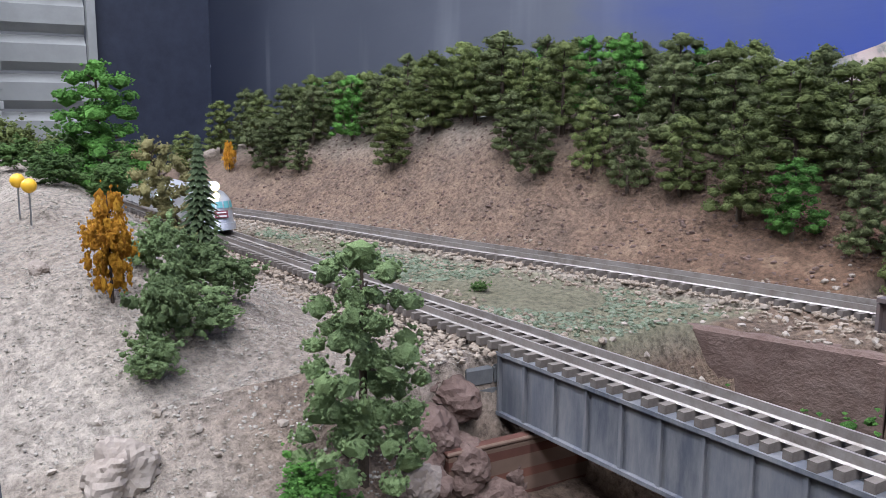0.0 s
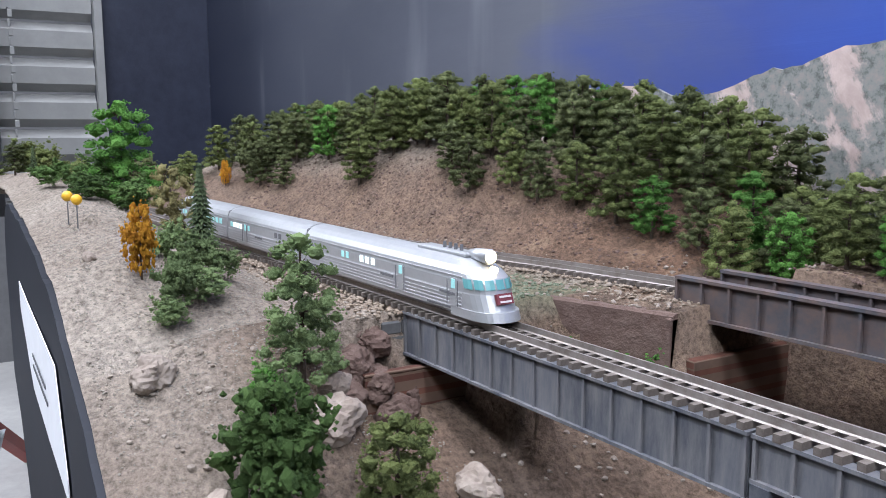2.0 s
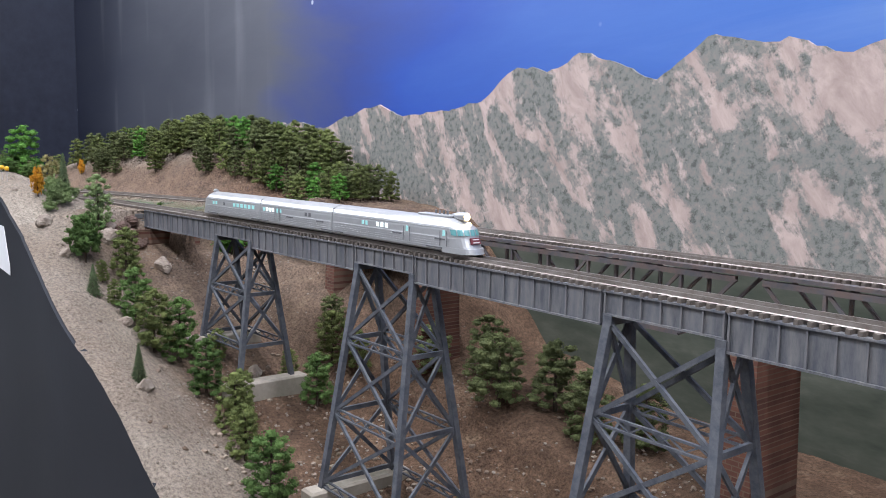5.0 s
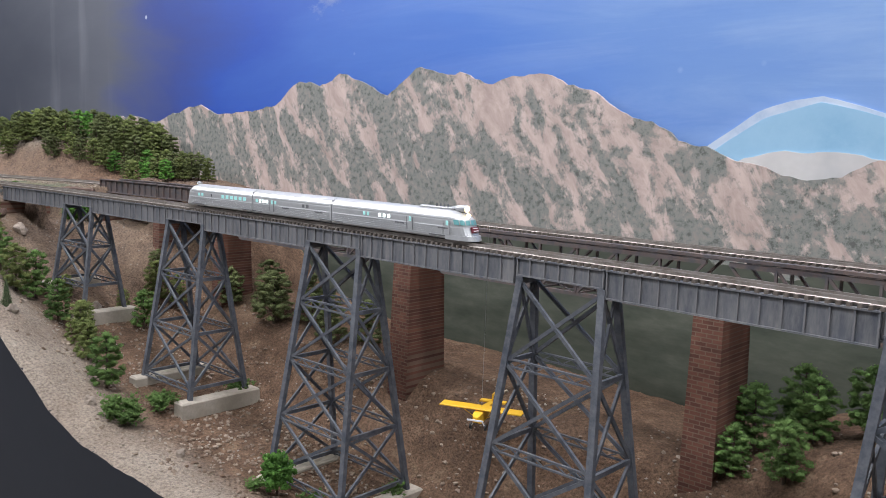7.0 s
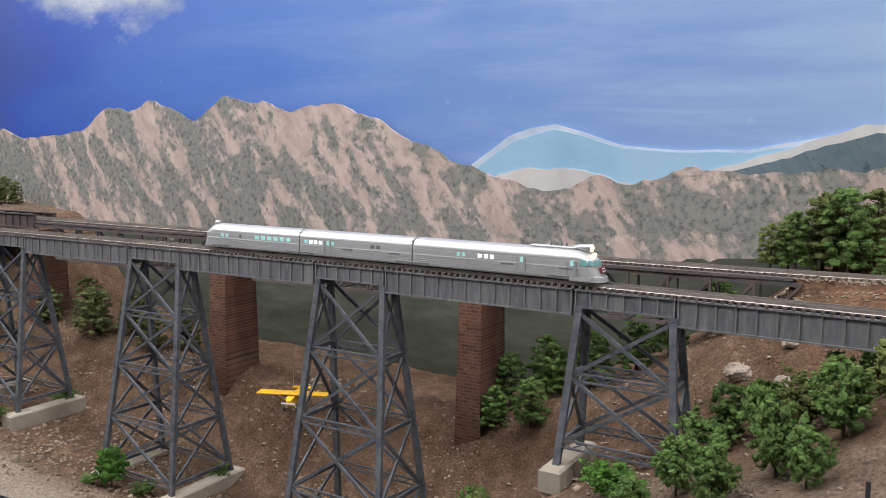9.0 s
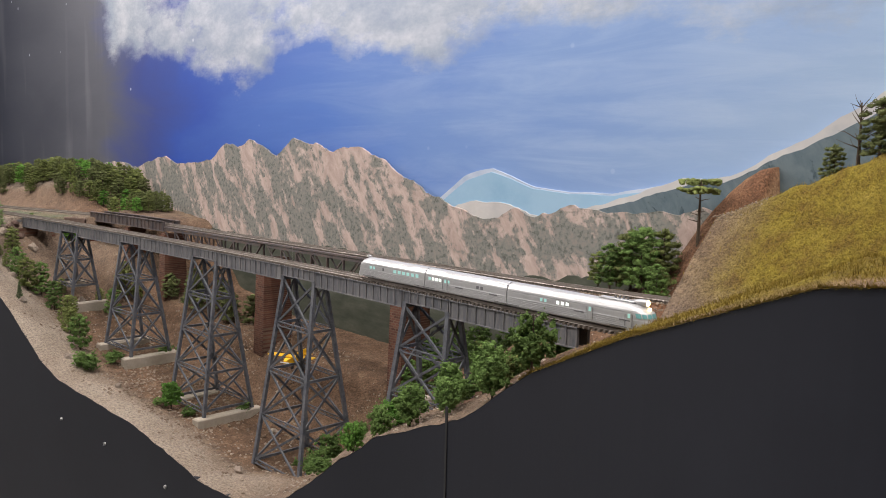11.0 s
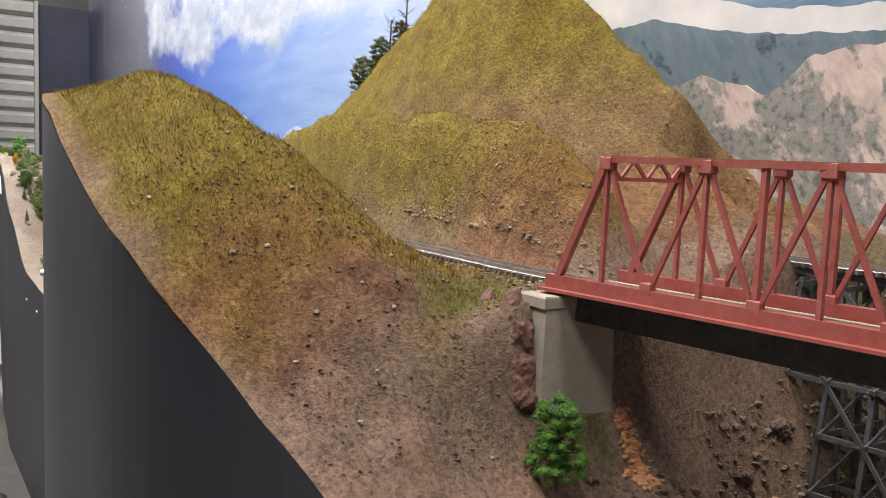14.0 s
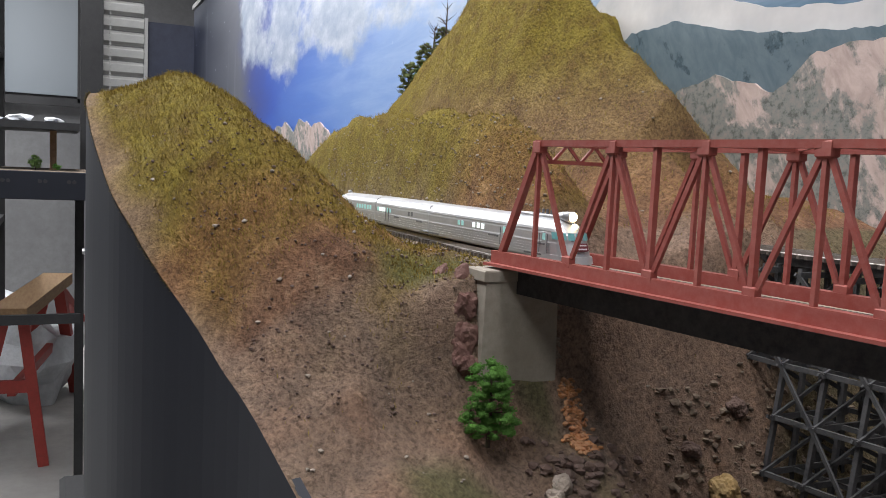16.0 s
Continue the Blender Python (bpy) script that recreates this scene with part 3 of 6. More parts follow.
        if x > 1.7:
            red *= 0.6
            if y > yc:
                moss = 0.5 * smooth_step(0.0, 0.3, n1 + 0.1)
            red = max(red, 0.3 * smooth_step(-0.1, 0.3, n2))
            # less brown past the abutment: paler ground makes up for the truss shadow
            brown, olive = 0.45 if y > yc else 0.66, olive * (1 - smooth_step(1.70, 1.78, x))
    rough = 0.0022 if olive < 0.5 else 0.0035
    if abs(y - yc) < 0.012 and (x < -0.137 or x > 1.0) and x < 1.72:
        rough = 0.0004
        z = min(z, front_z(x) - 0.0042)
    if abs(y - yr) < 0.012 and (x < -0.09 or 0.92 < x < 1.12 or x > 1.64) and x < 1.665:
        rough = 0.0004
        z = FAR_Z - 0.0045 + (0.012 * smooth_step(1.2, 1.6, x))
    if olive > 0.3 and rough > 0.001:
        z += ((0.0045 if y > yc else 0.0028) * noise.noise((x * 24, y * 9, z * 6)) + (0.0028 if y > yc else 0.0014) * noise.noise((x * 75, y * 75, z * 40))) * olive * (smooth_step(0.0, 0.10, s) if y < yc else 1)
    if x > 1.58 and y < yc - 0.01 and olive < 0.5:
        rough = 0.0066
    if x > 1.05 and y < yc:
        rough *= smooth_step(0.0, 0.10, s)
    z += rough * (n2 + 0.6 * n3) + 0.002 * n1 * (rough > 0.001)
    return z, brown, olive, red, moss


def build_ground():
    xs = np.concatenate([np.arange(-0.9, -0.5, 0.012), np.arange(-0.5, 1.9, 0.0042), np.arange(1.9, 2.4, 0.012)])
    ny = 78
    verts, faces, at = [], [], {"brown": [], "olive": [], "red": [], "moss": []}
    for x in xs:
        x = float(x)
        ye = edge_y(x)
        for j in range(ny):
            y = ye + (BACK_Y + 0.02 - ye) * j / (ny - 1)
            z, br, ol, rd, ms = ground_z(x, y)
            if j == 0:
                y -= 0.0057 if x > 0.05 else 0.0035
                z -= 0.0012
            verts.append((x, y, z))
            for k, v in zip(("brown", "olive", "red", "moss"), (br, ol, rd, ms)):
                at[k].append(v)
    nx = len(xs)
    for i in range(nx - 1):
        for j in range(ny - 1):
            a = i * ny + j
            faces.append((a, a + ny, a + ny + 1, a + 1))
    me = bpy.data.meshes.new("ground")
    me.from_pydata(verts, [], faces)
    me.polygons.foreach_set("use_smooth", [True] * len(me.polygons))
    for k, v in at.items():
        me.attributes.new(k, "FLOAT", "POINT").data.foreach_set("value", v)
    me.materials.append(GROUND)
    me.update()
    return tagged(new("ground", me), "sculpted sandy gorge, bare dirt and olive grass hills", "ground", kind="structure")


build_ground()


def build_fascia():
    mb = MB()
    xs = [float(x) for x in np.arange(-0.475, 2.4, 0.01)]
    rings = []
    for x in xs:
        y, z = edge_y(x), ground_z(x, edge_y(x))[0] - (0.0012 if x > 0.05 else 0.0022)
        if x < -0.40:
            z -= 0.05 * (1 - math.sqrt(max(0, 1 - ((-0.40 - x) / 0.0751) ** 2)))
        zb = min(lerp_table(x, [(-0.475, 1.10), (-0.43, 1.08), (-0.32, 0.96), (-0.2, 0.62), (0.0, 0.6)]), z - 0.03)
        rings.append([(x, y - 0.0005, z), (x, y - 0.0055, z - 0.0003), (x, y - 0.0055, zb), (x, y - 0.0005, zb)])
    mb.loft(rings)
    ob = part("fascia_front", mb, FASCIA, smooth=False)
    tagged(ob, "charcoal painted hardboard fascia cut to the terrain outline", "fascia", kind="structure")
    # screw heads with worn paint
    for x, dz in ((0.42, 0.045), (0.56, 0.04), (0.86, 0.07), (0.94, 0.09), (1.07, 0.12), (1.18, 0.10), (1.33, 0.12), (1.46, 0.10), (1.02, 0.16), (1.36, 0.09), (0.3, 0.05)):
        s = MB().tube((x, edge_y(x) - 0.004, lerp_table(x, EDGE_Z) - dz), (x, edge_y(x) - 0.0075, lerp_table(x, EDGE_Z) - dz), 0.0026, 0.0018, 10)
        part("screw_head", s, STEELPIN, ob)
    seam = MB().box((0.985, edge_y(0.985) - 0.0058, 1.04), (0.0018, 0.001, 0.21))
    part("panel_seam", seam, BLACK, ob)


build_fascia()


def build_backdrop():
    bm = MB()
    bm.box((0.5, BACK_Y + 0.03, 1.33), (3.7, 0.03, 0.95))
    ob = part("backdrop", bm, SKY)
    tagged(ob, "painted backdrop sky fading from night to blue with clouds", "backdrop", kind="structure")
    rim = MB().box((0.5, BACK_Y + 0.028, 1.812), (3.7, 0.04, 0.016))
    tagged(part("trim", rim, DOORMETAL), "pale rail along the top of the painted backdrop", "trim", kind="structure")


build_backdrop()


def ridge(name, keys, base, y, material, label, jag=0.006, step=0.006, seed=1):
    """A cut-out range of printed mountains glued to the backdrop."""
    mb = MB()
    top = []
    x = keys[0][0]
    while x <= keys[-1][0]:
        z = lerp_table(x, keys) + jag * noise.noise((x * 34, seed, 0)) + 0.4 * jag * noise.noise((x * 120, seed, 3))
        top.append((x, z))
        x += step
    mb.loft([[(a, y, base), (a, y, b), (a, y + 0.0025, b), (a, y + 0.0025, base)] for a, b in top])
    return tagged(part(name, mb, material), label, "backdrop", kind="structure")


ridge("backdrop_lens_cloud", [(0.60, 1.250), (0.6191, 1.2641), (0.6551, 1.2885), (0.68, 1.2970), (0.7011, 1.2999), (0.7289, 1.2922), (0.7664, 1.2804), (0.8167, 1.2769), (0.8729, 1.2784), (0.9572, 1.2935), (1.05, 1.30)], 1.2, BACK_Y + 0.0135, WISP, "white painted rim of cloud above the gap in the range", 0.001, seed=12)
ridge("backdrop_pale_sky", [(0.605, 1.245), (0.632, 1.266), (0.66, 1.283), (0.685, 1.2915), (0.7011, 1.2955), (0.7289, 1.2890), (0.7664, 1.2780), (0.8167, 1.2750), (0.8729, 1.2760), (0.9572, 1.288), (1.05, 1.296)], 1.2, BACK_Y + 0.0125, PALEBLUE, "pale blue painted sky in the gap of the range", 0.001, seed=12)
ridge("backdrop_distant_range", [(0.6, 1.22), (0.648, 1.2539), (0.68, 1.2609), (0.73, 1.2593), (0.752, 1.2513), (0.80, 1.244), (0.851, 1.2641), (0.8955, 1.2777), (0.949, 1.2948), (1.0, 1.30), (1.05, 1.325), (1.12, 1.365), (1.18, 1.408), (1.22, 1.385), (1.28, 1.33), (1.34, 1.385), (1.4, 1.43), (1.5, 1.40), (1.58, 1.372), (1.66, 1.362), (1.8, 1.375), (1.95, 1.35), (2.3, 1.36)],
      1.1, BACK_Y + 0.011, SNOW, "snow-covered distant peaks printed on the backdrop", 0.004, seed=4)
ridge("backdrop_blue_range", [(0.74, 1.2), (0.80, 1.240), (0.8511, 1.257), (0.8955, 1.271), (0.93, 1.281), (0.96, 1.290), (1.0, 1.295), (1.04, 1.314), (1.1, 1.342), (1.17, 1.378), (1.22, 1.35), (1.3, 1.28), (1.36, 1.33), (1.43, 1.371), (1.49, 1.373), (1.556, 1.358), (1.611, 1.349), (1.68, 1.345), (1.9, 1.33), (2.3, 1.34)],
      1.1, BACK_Y + 0.007, FARBLUE, "dark blue-green wooded mountains printed on the backdrop", 0.005, seed=9)
ridge("backdrop_mountain", [(-0.7, 1.235), (-0.6, 1.268), (-0.44, 1.278), (-0.311, 1.284), (-0.285, 1.2856), (-0.238, 1.2773), (-0.225, 1.2751), (-0.164, 1.2915), (-0.108, 1.2992), (-0.055, 1.286), (0.056, 1.2947), (0.107, 1.3257), (0.144, 1.3182), (0.185, 1.332), (0.261, 1.3066), (0.305, 1.3338), (0.403, 1.3166), (0.461, 1.3238), (0.515, 1.3037), (0.56, 1.2824), (0.603, 1.2674), (0.653, 1.2487), (0.7, 1.2384), (0.746, 1.2539), (0.774, 1.2458), (0.799, 1.2533), (0.826, 1.2647), (0.864, 1.2594), (0.9, 1.258), (0.98, 1.268), (1.05, 1.25), (1.3, 1.24), (1.46, 1.285), (1.51, 1.3206), (1.56, 1.3215), (1.60, 1.311), (1.615, 1.3135), (1.637, 1.332), (1.67, 1.336), (1.70, 1.338), (1.76, 1.345), (1.85, 1.31), (2.3, 1.30)],
      1.0, BACK_Y + 0.003, ROCKY, "pinkish rock mountains with slanting slabs printed on the backdrop", 0.006, seed=2)

ridge("backdrop_foothills", [(-0.3, 1.2), (0.0, 1.185), (0.2, 1.17), (0.45, 1.178), (0.7, 1.17), (0.95, 1.2), (1.3, 1.2)], 0.95, BACK_Y - 0.001, FOOTHILL, "dim olive green painted foothills at the foot of the backdrop", 0.008, seed=7)


# ---------- tracks ----------
def track(name, fy, fz, x0, x1, label, tie=True, side=0.008):
    ob = thing(name, label, "railway track")
    for s in (-1, 1):
        mb = MB()
        xs = np.arange(x0, x1 + 1e-6, 0.02)
        rings = []
        for x in xs:
            x = float(x)
            y, z = fy(x) + s * 0.0046, fz(x)
            rings.append([(x, y - 0.0007, z - 0.0022), (x, y - 0.00025, z - 0.0018), (x, y - 0.00032, z), (x, y + 0.00032, z), (x, y + 0.00025, z - 0.0018), (x, y + 0.0007, z - 0.0022)])
        mb.loft(rings)
        part("rail", mb, RAIL, ob)
    m = MB().box((0, 0, 0), (0.0019, 0.0165, 0.0019)).mesh("tie")
    m.materials.append(TIE)
    rnd = random.Random(5)
    x = x0 + 0.002
    n = 0
    rest = MB()
    while x < x1:
        c = (x, fy(x) + rnd.uniform(-0.0003, 0.0003), fz(x) - 0.0031)
        if n < 290:
            o = new("tie", m)
            o.parent = ob
            o.matrix_basis = pose(*c, 0, 0, rnd.uniform(-2, 2))
        else:
            rest.box(c, (0.0019, 0.0165, 0.0019))
        n += 1
        x += 0.0046
    if rest.v:
        tagged(part("ties_beyond", rest, TIE, ob), kind="stuff")
    return ob


FRONT_TRACK = track("front_track", front_y, front_z, -0.62, 1.95, "single railway track with brown ties and worn rails")
FAR_TRACK = track("rear_track", far_y, lambda x: FAR_Z + 0.014 * smooth_step(1.2, 1.6, x), -0.62, 1.95, "rear railway track on ballast and bridges")


def stones(name, n, place, material, label, rnd, size=(0.0005, 0.0011), category="ballast"):
    mb = MB()
    for _ in range(n):
        c = place(rnd)
        if c is None:
            continue
        mb.blob(c, rnd.uniform(*size), rnd, 0.7, 0.35, 0)
    return tagged(part(name, mb, material), label, category, kind="stuff")


def ballast_at(fy, fz, spans):
    def f(rnd):
        a, b = spans[0] if rnd.random() < 0.72 else spans[-1]
        x = rnd.uniform(a, b)
        d = rnd.gauss(0, 0.012)
        if abs(d) > 0.03:
            return None
        y = fy(x) + d
        return (x, y, max(ground_z(x, y)[0] + 0.0004, fz(x) - 0.0042 - 0.0006 * abs(d) / 0.01) if abs(d) < 0.013 else ground_z(x, y)[0] + 0.0003)
    return f


RND = random.Random(11)
stones("ballast_front", 8000, ballast_at(front_y, front_z, [(-0.5, -0.137), (1.3, 1.72)]), BALLAST, "tan and brown crushed stone ballast", RND)
stones("ballast_rear", 8000, ballast_at(far_y, lambda x: FAR_Z, [(-0.5, -0.09), (0.92, 1.1)]), BALLAST, "tan and brown crushed stone ballast", RND)


# ---------- front viaduct ----------
MOD, TW = 0.202, 0.063
DEEP, SHALLOW, TOPZ = 1.1765, 1.1815, 1.1925


STIFF = {}


def girder(parent, xa, xb, zb, name, material, fy=front_y, half=0.0066, top=TOPZ, pitch=0.0105):
    """A deck girder pair with stiffeners, flanges and a deck plate."""
    g = new(name)
    g.parent = parent
    for s in (-1, 1):
        web = MB()
        a, b = (xa, fy(xa) + s * half), (xb, fy(xb) + s * half)
        web.beam((a[0], a[1], (top + zb) / 2), (b[0], b[1], (top + zb) / 2), 0.0012, top - zb)
        part("web_plate", web, material, g)
        for z in (top - 0.0004, zb + 0.0004):
            part("flange", MB().beam((a[0], a[1], z), (b[0], b[1], z), 0.0036, 0.0009), material, g)
        key = (round(top - zb, 4), material.name)
        if key not in STIFF:
            STIFF[key] = MB().box((0, 0, 0), (0.0009, 0.0030, top - zb - 0.001)).mesh("stiffener")
            STIFF[key].materials.append(material)
        n = max(2, round((xb - xa) / pitch))
        for i in range(n + 1):
            x = xa + (xb - xa) * i / n
            x = min(max(x, xa + 0.0007), xb - 0.0007)
            y = fy(x) + s * half
            o = new("stiffener", STIFF[key])
            o.parent = g
            o.matrix_basis = pose(x, y, (top + zb) / 2)
    return g


def tower(x0, zfeet, levels):
    """Four battered legs, struts and crossed braces; zfeet: the feet at left and right."""
    ob = thing("trestle_tower", "weathered blue-grey steel viaduct tower with crossed bracing", "bridge tower", "viaduct towers")
    zt = SHALLOW - 0.001
    feet = {}
    def leg(sx, sy, z):
        zf = min(zfeet)
        k = (zt - z) / 0.19
        x = (x0 + 0.003 - 0.014 * k) if sx < 0 else (x0 + TW - 0.003 + 0.014 * k)
        return Vector((x, front_y(x) + sy * (0.0068 + 0.027 * k), z))
    for sx in (-1, 1):
        for sy in (-1, 1):
            z = zfeet[0] if sx < 0 else zfeet[1]
            mb = MB().beam(leg(sx, sy, zt), leg(sx, sy, z), 0.0042, 0.0034)
            part("leg", mb, STEEL, ob)
    for sx in (-1, 1):
        part("cap_beam", MB().beam(leg(sx, -1, zt) + Vector((0, -0.002, -0.001)), leg(sx, 1, zt) + Vector((0, 0.002, -0.001)), 0.005, 0.004), STEEL, ob)
    zs = [zt - 0.002] + [zt - (zt - max(zfeet) - 0.004) * i / levels for i in range(1, levels + 1)]
    for a, b in zip(zs, zs[1:]):
        for sy in (-1, 1):
            p = MB()
            p.beam(leg(-1, sy, a), leg(1, sy, b), 0.0016, 0.0022)
            p.beam(leg(1, sy, a), leg(-1, sy, b), 0.0016, 0.0022)
            part("cross_brace", p, STEEL, ob)
            st = MB()
            for dz in (-0.0022, 0.0022):
                st.beam(leg(-1, sy, b + dz), leg(1, sy, b + dz), 0.0014, 0.0011)
            A, B = leg(-1, sy, b), leg(1, sy, b)
            for i in range(9):
                u, v = A.lerp(B, i / 9), A.lerp(B, (i + 1) / 9)
                st.beam(u + Vector((0, 0, 0.002 * (-1) ** i)), v + Vector((0, 0, -0.002 * (-1) ** i)), 0.0007)
            part("strut", st, STEEL, ob)
        for sx in (-1, 1):
            p = MB()
            p.beam(leg(sx, -1, a), leg(sx, 1, b), 0.0016, 0.0022)
            p.beam(leg(sx, 1, a), leg(sx, -1, b), 0.0016, 0.0022)
            p.beam(leg(sx, -1, b), leg(sx, 1, b), 0.0020, 0.0028)
            part("side_brace", p, STEEL, ob)
    # footings: one long block under each pair of feet at the far end, pads at the near end
    for sx in (-1, 1):
        z = zfeet[0] if sx < 0 else zfeet[1]
        a, b = leg(sx, -1, z), leg(sx, 1, z)
        f = MB().box(((a.x + b.x) / 2, (a.y + b.y) / 2, z - 0.007), (0.014, (b.y - a.y) + 0.022, 0.016), bev=0.0015)
        tagged(part("footing", f, CONCRETE), "weathered cast concrete footing under a tower", "footing", "tower footings")
    return ob


viaduct = thing("deck_girder_bridge", "grey steel deck girder bridge carrying a track", "bridge")
girder(viaduct, -0.137, 0.0095, DEEP, "deep_girder", GIRDER)
TOWERS = [((1.098, 1.075), 2), ((1.036, 1.030), 3), ((1.0, 0.996), 4), ((0.972, 0.975), 4), ((1.086, 1.096), 2)]
for k in range(5):
    a = 0.0105 + MOD * k
    girder(viaduct, a, a + TW - 0.002, SHALLOW, "shallow_girder", GIRDER)
    b = a + TW
    girder(viaduct, b - 0.001, min(a + MOD - 0.0015, 1.06), DEEP, "deep_girder", GIRDER)
    tower(a, *TOWERS[k])


# ---------- rear bridge on brick piers ----------
def brick_pier(x, zb, w=0.0195, d=0.040, top=1.166):
    y = far_y(x)
    ob = thing("brick_pier", "tall tapered red brick bridge pier with a corbelled cap", "bridge pier", "brick piers", pose(x, y, 0))
    h = top - zb
    body = MB().box((0, 0, (top + zb) / 2), (w * 1.2, d * 1.2, h), taper=0.84)
    part("shaft", body, BRICK, ob)
    cap = MB().box((0, 0, top + 0.002), (w * 1.18, d * 1.1, 0.005), bev=0.0008).box((0, 0, top + 0.0055), (w * 0.9, d * 0.95, 0.003))
    part("cap", cap, BRICK, ob)
    return ob


for x, zb, zt, w, d in ((0.02, 1.07, 1.1755, 0.0135, 0.030), (0.1475, 1.03, 1.1755, 0.0165, 0.034), (0.424, 1.025, 1.166, 0.0195, 0.040), (0.692, 1.02, 1.166, 0.0195, 0.040)):
    brick_pier(x, zb, w, d, zt)

far_bridge = thing("rear_bridge", "grimy rear bridge of plate girders and deck trusses", "bridge")


def plate_girder(x0, x1):
    for s in (-1, 1):
        web = MB()
        za, zb = FAR_Z + 0.0038, FAR_Z - 0.0108
        a, b = Vector((x0, far_y(x0) + s * 0.0125, 0)), Vector((x1, far_y(x1) + s * 0.0125, 0))
        mid = Vector((0, 0, (za + zb) / 2))
        web.beam(a + mid, b + mid, 0.0012, za - zb)
        g = part("plate_girder", web, DARKSTEEL, far_bridge)
        for z in (za, zb):
            part("flange", MB().beam(a + Vector((0, 0, z)), b + Vector((0, 0, z)), 0.0045, 0.0012), DARKSTEEL, g)
        n = 10
        for i in range(n + 1):
            p = a.lerp(b, i / n)
            part("stiffener", MB().box((min(max(p.x, x0 + 0.0006), x1 - 0.0006), p.y, mid.z), (0.001, 0.0038, za - zb - 0.002)), DARKSTEEL, g)
    deck = MB().beam((x0, far_y(x0), FAR_Z - 0.0065), (x1, far_y(x1), FAR_Z - 0.0065), 0.024, 0.003)
    part("deck", deck, DARKSTEEL, far_bridge)


plate_girder(-0.104, 0.0185)
plate_girder(0.0205, 0.1455)


def deck_truss(x0, x1, panels, depth=0.034):
    zt, zb = FAR_Z - 0.008, FAR_Z - 0.008 - depth
    for s in (-1, 1):
        y = lambda x: far_y(x) + s * 0.013
        ch = MB().beam((x0, y(x0), zt), (x1, y(x1), zt), 0.0026, 0.003)
        inset = (x1 - x0) / panels
        ch.beam((x0 + inset, y(x0), zb), (x1 - inset, y(x1), zb), 0.0022, 0.0026)
        part("chord", ch, DARKSTEEL, far_bridge)
        for i in range(panels + 1):
            x = x0 + inset * i
            if 0 < i < panels:
                part("post", MB().beam((x, y(x), zt), (x, y(x), zb), 0.0016, 0.0022), DARKSTEEL, far_bridge)
            if i < panels:
                up = i < panels / 2
                p, q = ((x, y(x), zt), (x + inset, y(x), zb)) if up else ((x, y(x), zb), (x + inset, y(x), zt))
                if i == panels - 1:
                    p, q = (x, y(x), zb), (x + inset, y(x), zt)
                part("diagonal", MB().beam(p, q, 0.0013, 0.0018), DARKSTEEL, far_bridge)
    for i in range(1, panels):
        x = x0 + inset * i
        for z in (zt, zb):
            part("lateral_strut", MB().beam((x, far_y(x) - 0.013, z), (x, far_y(x) + 0.013, z), 0.0014), DARKSTEEL, far_bridge)
        if i < panels - 1:
            part("lateral_brace", MB().beam((x, far_y(x) - 0.013, zb), (x + inset, far_y(x) + 0.013, zb), 0.001), DARKSTEEL, far_bridge)
            part("lateral_brace", MB().beam((x, far_y(x) + 0.013, zb), (x + inset, far_y(x) - 0.013, zb), 0.001), DARKSTEEL, far_bridge)


for a, b in ((0.148, 0.415), (0.43, 0.685), (0.70, 0.93)):
    deck_truss(a, b, 8)
walk_plank = MB()
for s in (-1, 1):
    xs = [0.148 + 0.1 * i for i in range(8)] + [0.925]
    for a, b in zip(xs, xs[1:]):
        walk_plank.beam((a, far_y(a) + s * 0.012, FAR_Z - 0.0045), (b, far_y(b) + s * 0.012, FAR_Z - 0.0045), 0.005, 0.002)
part("deck_edge", walk_plank, DARKSTEEL, far_bridge)


